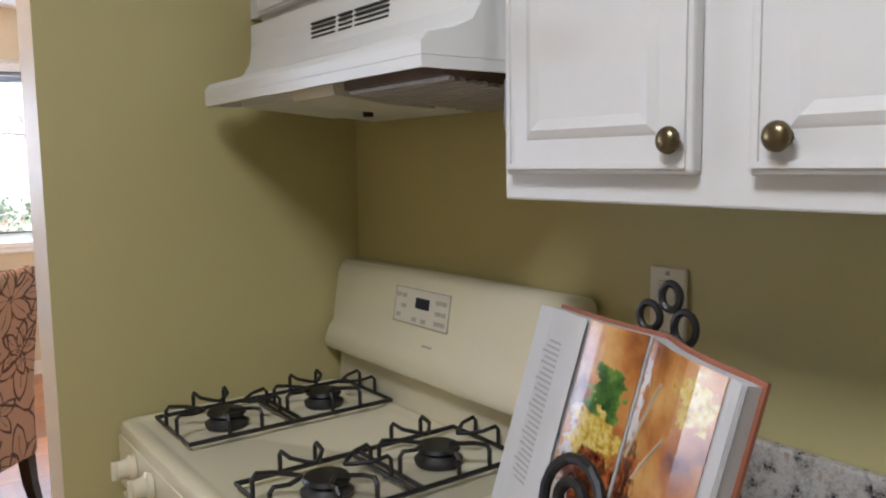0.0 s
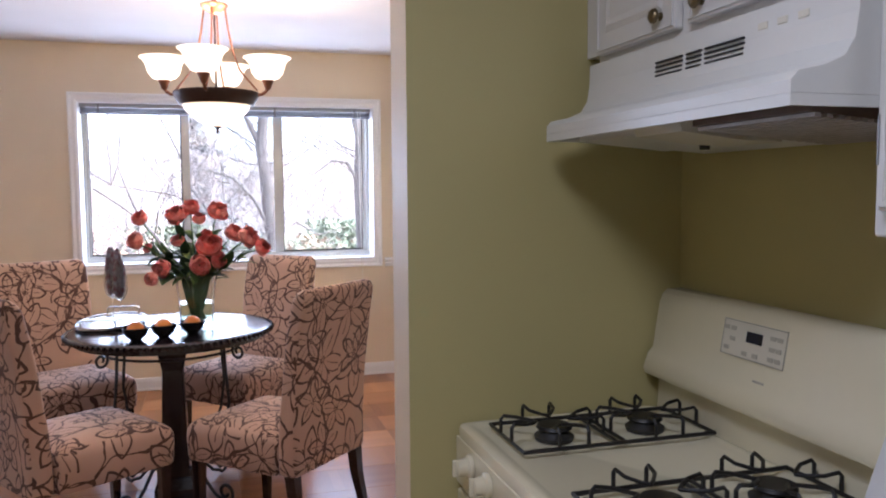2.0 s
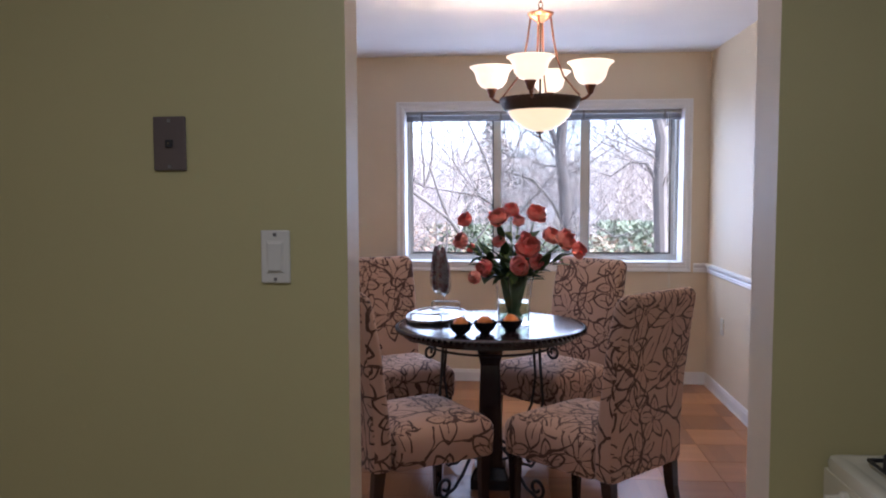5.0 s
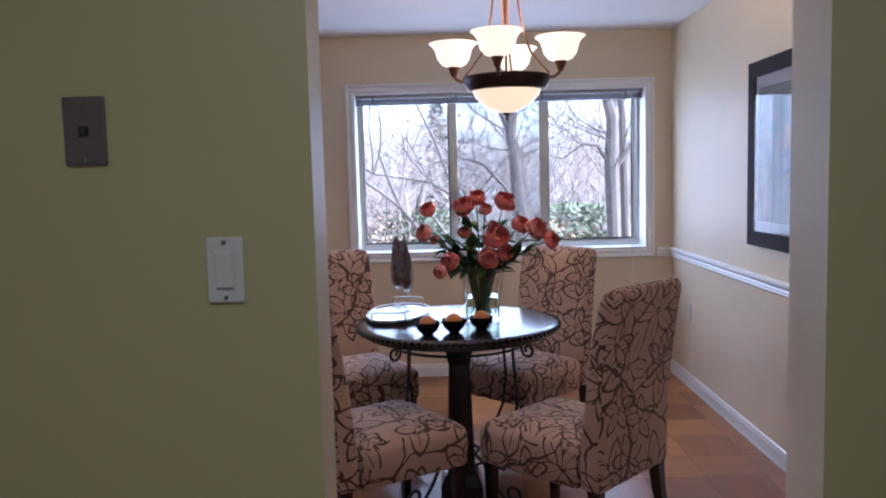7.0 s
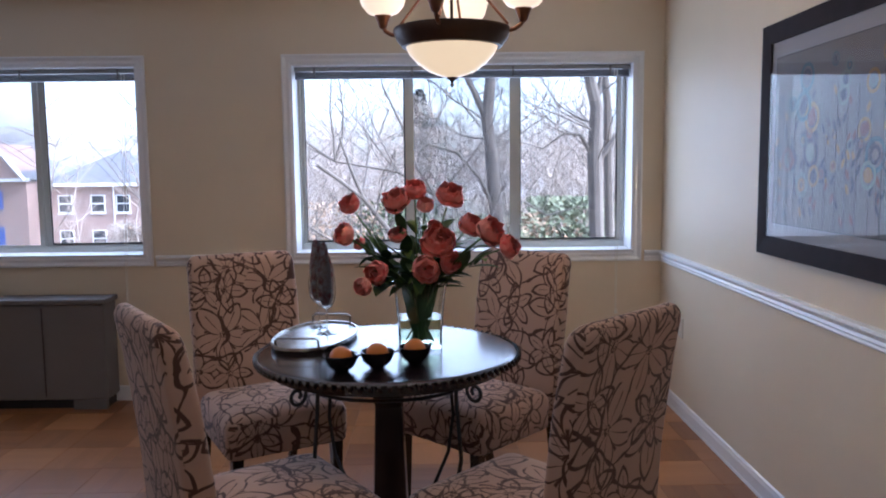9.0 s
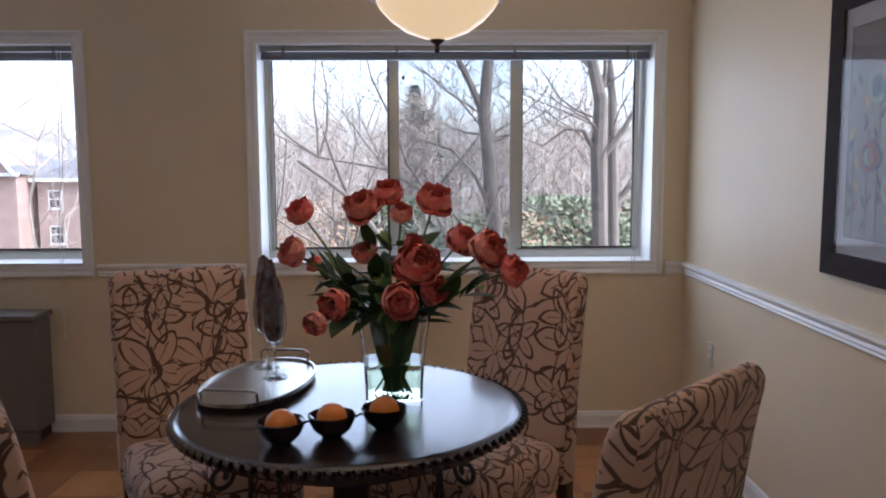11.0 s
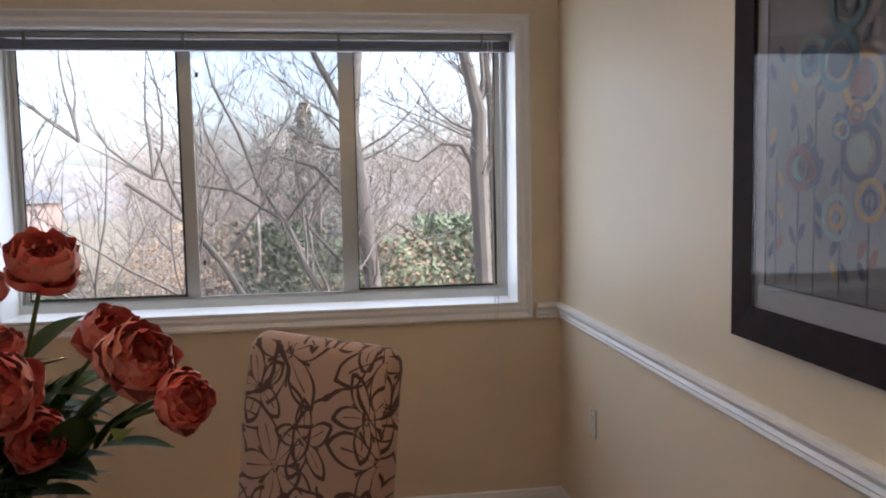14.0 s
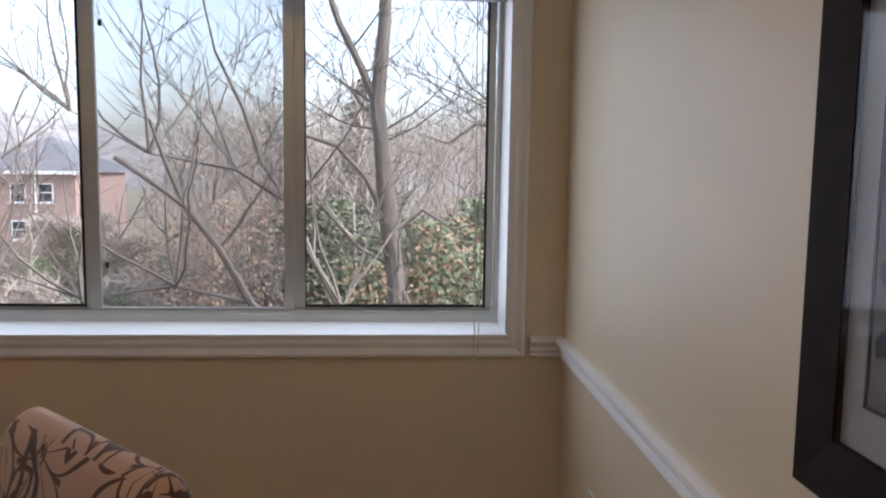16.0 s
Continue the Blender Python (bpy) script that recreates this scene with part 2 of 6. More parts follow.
def lily_fabric():
    """Blush linen with a loose line drawing of open lilies, vines and pointed leaves."""
    m, n, l, b = material("lily print fabric")
    uv = n.new("ShaderNodeUVMap")
    wob = n.new("ShaderNodeTexNoise")
    wob.inputs["Scale"].default_value = 7.0
    l.new(uv.outputs[0], wob.inputs["Vector"])
    vm = n.new("ShaderNodeVectorMath")
    vm.operation = "MULTIPLY_ADD"
    l.new(wob.outputs["Color"], vm.inputs[0])
    vm.inputs[1].default_value = (0.034, 0.034, 0.0)
    l.new(uv.outputs[0], vm.inputs[2])
    strokes = []
    base = vm.outputs[0]
    for scale, shift, size in ((3.8, 0.0, 1.30), (4.5, 3.7, 0.86)):
        sh = n.new("ShaderNodeVectorMath")
        sh.operation = "ADD"
        l.new(base, sh.inputs[0])
        sh.inputs[1].default_value = (shift, shift * 0.6, 0)
        v = n.new("ShaderNodeTexVoronoi")
        v.voronoi_dimensions = "2D"
        v.inputs["Scale"].default_value, v.inputs["Randomness"].default_value = scale, 0.7
        l.new(sh.outputs[0], v.inputs["Vector"])
        d = n.new("ShaderNodeVectorMath")
        d.operation = "SUBTRACT"
        l.new(sh.outputs[0], d.inputs[0])
        l.new(v.outputs["Position"], d.inputs[1])
        s = n.new("ShaderNodeSeparateXYZ")
        l.new(d.outputs[0], s.inputs[0])
        r = math_node(n, l, "SQRT", math_node(n, l, "ADD", math_node(n, l, "MULTIPLY", s.outputs[0], s.outputs[0]), math_node(n, l, "MULTIPLY", s.outputs[1], s.outputs[1])))
        th = math_node(n, l, "ARCTAN2", s.outputs[1], s.outputs[0])
        c = n.new("ShaderNodeSeparateColor")
        l.new(v.outputs["Color"], c.inputs[0])
        ph = math_node(n, l, "MULTIPLY", c.outputs[0], 6.28)
        saw = math_node(n, l, "FRACT", math_node(n, l, "MULTIPLY_ADD", th, 5 / 6.2832, ph))
        pet = math_node(n, l, "SUBTRACT", 1.0, math_node(n, l, "ABSOLUTE", math_node(n, l, "MULTIPLY_ADD", saw, 2.0, -1.0)))
        tip = math_node(n, l, "MULTIPLY_ADD", math_node(n, l, "POWER", pet, 0.62), 0.098 * size, 0.020 * size)
        outline = band(n, l, math_node(n, l, "ABSOLUTE", math_node(n, l, "SUBTRACT", r, tip)), 0.0058, 0.0082)
        vein = math_node(n, l, "MULTIPLY", band(n, l, math_node(n, l, "SUBTRACT", 1.0, pet), 0.02, 0.06), band(n, l, math_node(n, l, "SUBTRACT", r, tip), -0.035 * size, -0.030 * size))
        fold = math_node(n, l, "MULTIPLY", band(n, l, pet, 0.06, 0.14), band(n, l, r, 0.06 * size, 0.065 * size))
        speck = n.new("ShaderNodeTexVoronoi")
        speck.inputs["Scale"].default_value = 130
        l.new(base, speck.inputs["Vector"])
        heart = math_node(n, l, "MULTIPLY", band(n, l, r, 0.015, 0.018), band(n, l, speck.outputs["Distance"], 0.45, 0.6))
        strokes += [outline, vein, fold, heart]
    vine = n.new("ShaderNodeTexVoronoi")
    vine.voronoi_dimensions, vine.feature = "2D", "DISTANCE_TO_EDGE"
    vine.inputs["Scale"].default_value = 3.4
    bend = n.new("ShaderNodeTexNoise")
    bend.inputs["Scale"].default_value = 4.5
    l.new(uv.outputs[0], bend.inputs["Vector"])
    curl = n.new("ShaderNodeVectorMath")
    curl.operation = "MULTIPLY_ADD"
    l.new(bend.outputs["Color"], curl.inputs[0])
    curl.inputs[1].default_value = (0.22, 0.22, 0.0)
    l.new(uv.outputs[0], curl.inputs[2])
    l.new(curl.outputs[0], vine.inputs["Vector"])
    wave = n.new("ShaderNodeTexNoise")
    wave.inputs["Scale"].default_value = 16
    l.new(uv.outputs[0], wave.inputs["Vector"])
    width = math_node(n, l, "MULTIPLY_ADD", math_node(n, l, "POWER", wave.outputs["Fac"], 3.0), 0.10, 0.002)
    strokes.append(band(n, l, math_node(n, l, "SUBTRACT", vine.outputs["Distance"], width), 0.0, 0.008))
    ink = strokes[0]
    for s in strokes[1:]:
        ink = math_node(n, l, "MAXIMUM", ink, s)
    tone = n.new("ShaderNodeTexNoise")
    tone.inputs["Scale"].default_value = 5
    l.new(uv.outputs[0], tone.inputs["Vector"])
    ground = n.new("ShaderNodeMix")
    ground.data_type = "RGBA"
    ground.inputs[6].default_value, ground.inputs[7].default_value = (0.44, 0.285, 0.205, 1), (0.53, 0.355, 0.265, 1)
    l.new(tone.outputs["Fac"], ground.inputs[0])
    mix = n.new("ShaderNodeMix")
    mix.data_type = "RGBA"
    l.new(math_node(n, l, "MULTIPLY", ink, 0.93), mix.inputs[0])
    l.new(ground.outputs[2], mix.inputs[6])
    mix.inputs[7].default_value = (0.050, 0.016, 0.011, 1)
    l.new(mix.outputs[2], b.inputs["Base Color"])
    weave = n.new("ShaderNodeTexNoise")
    weave.inputs["Scale"].default_value = 700
    l.new(uv.outputs[0], weave.inputs["Vector"])
    bp = n.new("ShaderNodeBump")
    bp.inputs["Strength"].default_value, bp.inputs["Distance"].default_value = 0.35, 0.001
    l.new(weave.outputs["Fac"], bp.inputs["Height"])
    l.new(bp.outputs[0], b.inputs["Normal"])
    b.inputs["Roughness"].default_value = 0.85
    b.inputs["Sheen Weight"].default_value = 0.2
    return m


def screen_cloth():
    """Fine grey insect mesh, mostly see-through."""
    m, n, l, b = material("insect screen")
    tr, mix = n.new("ShaderNodeBsdfTransparent"), n.new("ShaderNodeMixShader")
    b.inputs["Base Color"].default_value, b.inputs["Roughness"].default_value = (0.34, 0.35, 0.36, 1), 0.9
    tex, nz = n.new("ShaderNodeTexCoord"), n.new("ShaderNodeTexNoise")
    nz.inputs["Scale"].default_value = 3.0
    l.new(tex.outputs["Object"], nz.inputs["Vector"])
    l.new(math_node(n, l, "MULTIPLY_ADD", nz.outputs["Fac"], -0.12, 0.84), mix.inputs[0])
    l.new(b.outputs[0], mix.inputs[1])
    l.new(tr.outputs[0], mix.inputs[2])
    l.new(mix.outputs[0], n["Material Output"].inputs[0])
    return m


def parquet():
    """Honey oak fingers; tone by block, strips and grain along one axis of the block."""
    m, n, l, b = material("honey oak parquet")
    tex, info = n.new("ShaderNodeTexCoord"), n.new("ShaderNodeObjectInfo")
    s = n.new("ShaderNodeSeparateXYZ")
    l.new(tex.outputs["Object"], s.inputs[0])
    strip = math_node(n, l, "FLOOR", math_node(n, l, "MULTIPLY", s.outputs[1], 1 / 0.0483))
    white = n.new("ShaderNodeTexWhiteNoise")
    white.noise_dimensions = "2D"
    comb = n.new("ShaderNodeCombineXYZ")
    l.new(strip, comb.inputs[0])
    l.new(math_node(n, l, "MULTIPLY", info.outputs["Random"], 97.0), comb.inputs[1])
    l.new(comb.outputs[0], white.inputs["Vector"])
    mp = n.new("ShaderNodeMapping")
    mp.inputs["Scale"].default_value = (4, 60, 4)
    l.new(tex.outputs["Object"], mp.inputs[0])
    grain = n.new("ShaderNodeTexNoise")
    grain.inputs["Scale"].default_value, grain.inputs["Detail"].default_value = 3, 6
    l.new(mp.outputs[0], grain.inputs["Vector"])
    t = math_node(n, l, "ADD", math_node(n, l, "MULTIPLY", info.outputs["Random"], 0.62), math_node(n, l, "ADD", math_node(n, l, "MULTIPLY", white.outputs["Value"], 0.16), math_node(n, l, "MULTIPLY", grain.outputs["Fac"], 0.3)))
    ramp = n.new("ShaderNodeValToRGB")
    ramp.color_ramp.elements[0].position, ramp.color_ramp.elements[0].color = 0.15, (0.17, 0.058, 0.018, 1)
    ramp.color_ramp.elements[1].position, ramp.color_ramp.elements[1].color = 0.95, (0.46, 0.205, 0.070, 1)
    l.new(t, ramp.inputs[0])
    l.new(ramp.outputs[0], b.inputs["Base Color"])
    b.inputs["Roughness"].default_value = 0.3
    bp = n.new("ShaderNodeBump")
    bp.inputs["Strength"].default_value, bp.inputs["Distance"].default_value = 0.12, 0.001
    l.new(grain.outputs["Fac"], bp.inputs["Height"])
    l.new(bp.outputs[0], b.inputs["Normal"])
    return m


M_LILY = lily_fabric()
M_PARQUET = parquet()
M_SCREEN = screen_cloth()
M_SHADE = glowing("lit alabaster glass", (1.0, 0.70, 0.40), 0.2)
M_BOWL = glowing("lit alabaster bowl", (1.0, 0.68, 0.34), 0.17)
M_BRONZE = surface("aged copper bronze", (0.20, 0.085, 0.045), 0.4, 0.7, vary=0.25, scale=15)
M_DARKBRONZE = surface("dark bronze", (0.05, 0.028, 0.02), 0.42, 0.5, vary=0.25, scale=15)
M_BRASS = surface("antique brass", (0.19, 0.15, 0.085), 0.3, 0.9, vary=0.2, scale=30)
M_WINGLASS = glass("window glass", (0.97, 0.985, 0.98))
M_GASKET = surface("black window gasket", (0.012, 0.012, 0.014), 0.6)
M_BLIND = surface("grey violet blind slat", (0.16, 0.15, 0.17), 0.5)
M_GREYPAINT = surface("grey beige enamel", (0.17, 0.155, 0.15), 0.5, vary=0.06, scale=3)
M_PLASTIC = surface("ivory plastic", (0.68, 0.65, 0.55), 0.35, vary=0.02)
M_BROWNPLATE = surface("taupe plastic plate", (0.13, 0.10, 0.085), 0.4, vary=0.08)
M_FILTER = surface("dusty aluminium filter", (0.42, 0.38, 0.35), 0.5, 0.3, vary=0.2, scale=30)
M_FILTERDARK = surface("greasy brown filter", (0.13, 0.085, 0.065), 0.6, vary=0.2, scale=30)
M_DARKSLOT = surface("dark slot", (0.03, 0.03, 0.03), 0.7)
M_HINGE = surface("grey steel", (0.3, 0.3, 0.3), 0.35, 0.9)


# ---------- trim and windows ----------
def moulding(name, profile, axis, at, start, end, side, mat=None):
    """A long moulding: profile of (proud, height) pairs, run along one axis."""
    bm = bmesh.new()
    ends = []
    for q in (start, end):
        ends.append([bm.verts.new((at + side * p, q, z) if axis == "y" else (q, at + side * p, z)) for p, z in profile])
    k = len(profile)
    for i in range(k):
        bm.faces.new((ends[0][i], ends[0][(i + 1) % k], ends[1][(i + 1) % k], ends[1][i]))
    bm.faces.new(ends[0])
    bm.faces.new(ends[1][::-1])
    return bm


RAIL = ((0, 0.838), (0.008, 0.838), (0.013, 0.845), (0.010, 0.854), (0.017, 0.861), (0.012, 0.872), (0.021, 0.883), (0.028, 0.891), (0.026, 0.902), (0.010, 0.907), (0, 0.907))
BASE = ((0, 0.0), (0.016, 0.0), (0.016, 0.012), (0.013, 0.014), (0.013, 0.066), (0.009, 0.078), (0.008, 0.086), (0, 0.092))
for nm, prof, lab in (("chair_rail", RAIL, "white moulded chair rail"), ("baseboard", BASE, "white painted baseboard")):
    solid(nm + "_east", moulding(nm, prof, "y", EAST, STUB_Y1, WIN_Y - 0.03, -1), M_TRIM, lab, nm.replace("_", " "), "structure")
    spans = ((W1[1] + 0.07, EAST), (W2[1] + 0.07, W1[0] - 0.07), (WEST, W2[0] - 0.07)) if nm == "chair_rail" else ((WEST, EAST),)
    for a, c in spans:
        solid(nm + "_north", moulding(nm, prof, "x", WIN_Y, a, c, -1), M_TRIM, lab, nm.replace("_", " "), "structure")
    for a, c, y in ((WEST, DOOR_X0 - 0.02, PART_Y1), (DOOR_X1 + 0.02, EAST - 0.03, STUB_Y1)):
        solid(nm + "_partition", moulding(nm, prof, "x", y, a, c, 1), M_TRIM, lab, nm.replace("_", " "), "structure")


def mitred(x0, x1, z0, z1, w, y0, y1):
    """A picture-frame ring in the xz plane, of width w outside the opening."""
    bm = bmesh.new()
    rings = []
    for o, y in ((0, y1), (0, y0), (w * 0.3, y0 - 0.006), (w * 0.55, y0 - 0.004), (w * 0.85, y0 - 0.012), (w, y0 - 0.010), (w, y1)):
        rings.append([bm.verts.new(p) for p in ((x0 - o, y, z0 - o), (x1 + o, y, z0 - o), (x1 + o, y, z1 + o), (x0 - o, y, z1 + o))])
    for a, c in zip(rings, rings[1:] + rings[:1]):
        for i in range(4):
            j = (i + 1) % 4
            bm.faces.new((a[i], a[j], c[j], c[i]))
    return bm


def window(name, w, label):
    x0, x1, z0, z1 = w
    win = tagged(new(name), label, "window", "", "structure")
    part("casing", mitred(x0 + 0.012, x1 - 0.012, z0 + 0.004, z1 - 0.008, 0.062, WIN_Y - 0.006, WIN_Y), M_TRIM, win, "white moulded casing")
    part("window_sill", soft_box(x0 + 0.003, x1 - 0.003, WIN_Y - 0.012, 6.085, z0 + 0.001, z0 + 0.014, 0.003), M_TRIM, win, "white painted sill")
    for nm, b in (("reveal", (x0, x0 + 0.012, WIN_Y + 0.003, 6.085, z0 + 0.014, z1)), ("reveal", (x1 - 0.012, x1, WIN_Y + 0.003, 6.085, z0 + 0.014, z1)), ("reveal", (x0 + 0.012, x1 - 0.012, WIN_Y + 0.003, 6.085, z1 - 0.012, z1))):
        part(nm, boxes(b), M_TRIM, win, "white painted reveal")
    # fixed aluminium frame
    fx0, fx1, fz0, fz1 = x0 + 0.001, x1 - 0.001, z0 + 0.015, z1 - 0.001
    fw = 0.022
    part("window_frame", boxes((fx0, fx0 + fw, 6.087, 6.16, fz0, fz1), (fx1 - fw, fx1, 6.087, 6.16, fz0, fz1), (fx0 + fw, fx1 - fw, 6.087, 6.16, fz0, fz0 + 0.028), (fx0 + fw, fx1 - fw, 6.087, 6.16, fz1 - 0.02, fz1)), M_ALU, win, "cream aluminium sliding frame")
    part("track", boxes((fx0 + fw, fx1 - fw, 6.092, 6.099, fz0 + 0.028, fz0 + 0.036), (fx0 + fw, fx1 - fw, 6.112, 6.118, fz0 + 0.028, fz0 + 0.036)), M_ALU, win)
    lo, hi = fz0 + 0.030, fz1 - 0.022
    for i, (pa, pc, sl, sr) in enumerate(((0.043, 0.678, 0.020, 0.030), (0.734, 1.342, 0.034, 0.032), (1.409, 2.031, 0.046, 0.022))):
        a, c = x0 + pa - sl, x0 + pc + sr
        y = 6.126 if i != 1 else 6.104
        sash = part("sash", boxes((a, a + sl, y, y + 0.018, lo, hi), (c - sr, c, y, y + 0.018, lo, hi), (a + sl, c - sr, y, y + 0.018, lo, lo + 0.014), (a + sl, c - sr, y, y + 0.018, hi - 0.014, hi)), M_ALU, win)
        pane = part("pane", boxes((a + sl, c - sr, y + 0.007, y + 0.011, lo + 0.014, hi - 0.014)), M_WINGLASS, sash, "clear glass pane")
        pane.visible_shadow = False
        g = 0.009
        a2, c2, l2, h2 = a + sl, c - sr, lo + 0.014, hi - 0.014
        if i != 1:
            part("gasket", boxes((a2, a2 + g * 0.5, y - 0.001, y + 0.006, l2, h2), (c2 - g, c2, y - 0.001, y + 0.006, l2, h2), (a2, c2, y - 0.0015, y + 0.0055, l2, l2 + g), (a2, c2, y - 0.0015, y + 0.0055, h2 - g * 0.5, h2)), M_GASKET, sash, "black rubber gasket")
        else:
            part("insect_screen", boxes((a2 + 0.001, c2 - 0.001, y + 0.0135, y + 0.0145, l2 + 0.001, h2 - 0.001)), M_SCREEN, sash, "fine grey insect screen").visible_shadow = False
            for z in (lo + 0.16, hi - 0.14):
                part("latch", soft_box(a + 0.052, a + 0.064, y - 0.010, y - 0.001, z - 0.010, z + 0.010, 0.002), M_GASKET, sash, "small black latch")
    return win


window("window_1", W1, "three-pane aluminium sliding window over the dining table")
window("window_2", W2, "three-pane aluminium sliding window above the wall heater")


def blind(w, cord):
    x0, x1, z0, z1 = w[0] + 0.014, w[1] - 0.014, w[2], w[3] - 0.013
    bl = thing("window_blind", "raised grey mini blind under the window head", "blind")
    part("head_rail", soft_box(x0, x1, 5.965, 6.0, z1 - 0.026, z1, 0.002), M_HINGE, bl, "grey metal head rail")
    for i in range(9):
        z = z1 - 0.030 - i * 0.0035
        part("slat", boxes((x0 + 0.004, x1 - 0.004, 5.968, 5.996, z - 0.0012, z)), M_BLIND, bl)
    part("bottom_rail", soft_box(x0 + 0.003, x1 - 0.003, 5.967, 5.998, z1 - 0.072, z1 - 0.062, 0.002), M_BLIND, bl)
    for f in (0.06, 0.35, 0.65, 0.94):
        x = x0 + f * (x1 - x0)
        part("bracket", boxes((x - 0.006, x + 0.006, 5.960, 5.9645, z1 - 0.068, z1 - 0.001)), M_GREYPAINT, bl)
    if cord:
        x = x1 - 0.10
        for dx in (0, 0.018):
            part("cord", bar([(x + dx, 5.955, z1 - 0.03), (x + dx * 0.9, 5.88, 1.0), (x + dx * 0.5, 5.868, 0.8), (x + dx * 0.3, 5.866, 0.53)], 0.0019, 5), M_PLASTIC, bl, "thin white pull cord")
            part("tassel", turned(((0, 0.0), (0.005, 0.002), (0.006, 0.012), (0.002, 0.03), (0, 0.03)), 10, (x + dx * 0.6, 5.866, 0.515)), M_PLASTIC, bl, "ivory plastic tassel")


blind(W1, True)
blind(W2, True)

# wall heater under the second window
heater = thing("wall_heater", "grey-beige enamelled fan-coil heater under the window", "heater")
part("casing", soft_box(-3.7, -1.93, 5.70, WIN_Y - 0.02, 0.06, 0.64, 0.008), M_GREYPAINT, heater)
part("top", soft_box(-3.72, -1.915, 5.685, WIN_Y - 0.018, 0.642, 0.672, 0.006), M_GREYPAINT, heater, "lighter enamelled top")
part("plinth", boxes((-3.66, -1.95, 5.74, WIN_Y - 0.03, 0.0, 0.058)), M_DARKSLOT, heater, "dark recessed plinth")
part("foot", boxes((-2.14, -1.94, 5.705, 5.735, 0.0, 0.058)), M_GREYPAINT, heater)
part("seam", boxes((-2.3, -2.296, 5.697, 5.701, 0.08, 0.62)), M_DARKSLOT, heater)


# ---------- wall plates ----------
def plate(name, label, mat, m, w, h, inner, group=""):
    """A wall plate in the local xz plane that faces local -y."""
    t = thing(name, label, name.replace("_", " "), m, group)
    part("cover", soft_box(-w / 2, w / 2, -0.007, 0.0, -h / 2, h / 2, 0.003), mat, t)
    for nm, bm, mt in inner:
        part(nm, bm, mt, t)
    for z in (-h * 0.42, h * 0.42):
        part("screw", boxes((-0.003, 0.003, -0.0085, -0.0068, z - 0.003, z + 0.003)), M_HINGE, t)
    return t


plate("light_switch", "ivory rocker light switch beside the opening", M_PLASTIC, pose(-0.495, PART_Y0, 1.308), 0.058, 0.104,
      [("surround", soft_box(-0.017, 0.017, -0.009, -0.006, -0.031, 0.031, 0.001), M_PLASTIC), ("rocker", soft_box(-0.014, 0.014, -0.013, -0.008, -0.028, 0.028, 0.002), M_PLASTIC)])
plate("cable_outlet", "taupe cable outlet plate above the light switch", M_BROWNPLATE, pose(-0.703, PART_Y0, 1.530), 0.066, 0.106,
      [("jack", soft_box(-0.007, 0.007, -0.012, -0.006, -0.007, 0.007, 0.001), M_DARKSLOT), ("pin", boxes((-0.002, 0.002, -0.0135, -0.011, -0.002, 0.002)), M_BRASS)])
plate("wall_outlet", "ivory wall outlet low on the dining room wall", M_PLASTIC, pose(EAST, 5.470, 0.506, 0, 0, -90), 0.07, 0.115,
      [("socket", soft_box(-0.016, 0.016, -0.010, -0.006, 0.008, 0.036, 0.003), M_PLASTIC), ("socket", soft_box(-0.016, 0.016, -0.010, -0.006, -0.036, -0.008, 0.003), M_PLASTIC)])
plate("wall_outlet", "ivory wall outlet above the kitchen counter", M_PLASTIC, pose(K_EAST, 0.692, 1.20, 0, 0, -90), 0.062, 0.11,
      [("socket", soft_box(-0.016, 0.016, -0.010, -0.006, 0.008, 0.036, 0.003), M_PLASTIC), ("socket", soft_box(-0.016, 0.016, -0.010, -0.006, -0.036, -0.008, 0.003), M_PLASTIC)])


# ---------- dining chairs ----------
def ring(w, d, r, n=5):
    """A rounded rectangle, w by d, as a list of xy points."""
    r = min(r, w / 2 - 1e-4, d / 2 - 1e-4)
    out = []
    for cx, cy, a0 in ((w / 2 - r, d / 2 - r, 0), (-w / 2 + r, d / 2 - r, 90), (-w / 2 + r, -d / 2 + r, 180), (w / 2 - r, -d / 2 + r, 270)):
        for k in range(n):
            a = radians(a0 + 90 * k / (n - 1))
            out.append((cx + r * math.cos(a), cy + r * math.sin(a)))
    return out


def loft(sections):
    """Rings of equal count, given as lists of xyz, skinned and capped."""
    bm = bmesh.new()
    rows = [[bm.verts.new(p) for p in s] for s in sections]
    k = len(rows[0])
    for a, c in zip(rows, rows[1:]):
        for i in range(k):
            bm.faces.new((a[i], a[(i + 1) % k], c[(i + 1) % k], c[i]))
    bm.faces.new(rows[0][::-1])
    bm.faces.new(rows[-1])
    return bm


def cloth_uv(bm, shift=0.0):
    bmesh.ops.recalc_face_normals(bm, faces=bm.faces)
    lay = bm.loops.layers.uv.new("UVMap")
    for f in bm.faces:
        a = [abs(v) for v in f.normal]
        for lp in f.loops:
            x, y, z = lp.vert.co
            if a[1] >= a[0] and a[1] >= a[2]:
                u = (x, z)
            elif a[0] >= a[2]:
                u = (y + 0.21, z)
            else:
                u = (x, y + 0.47)
            lp[lay].uv = (u[0] + 1.0 + shift, u[1] + 1.0 + shift * 0.7)
    return bm


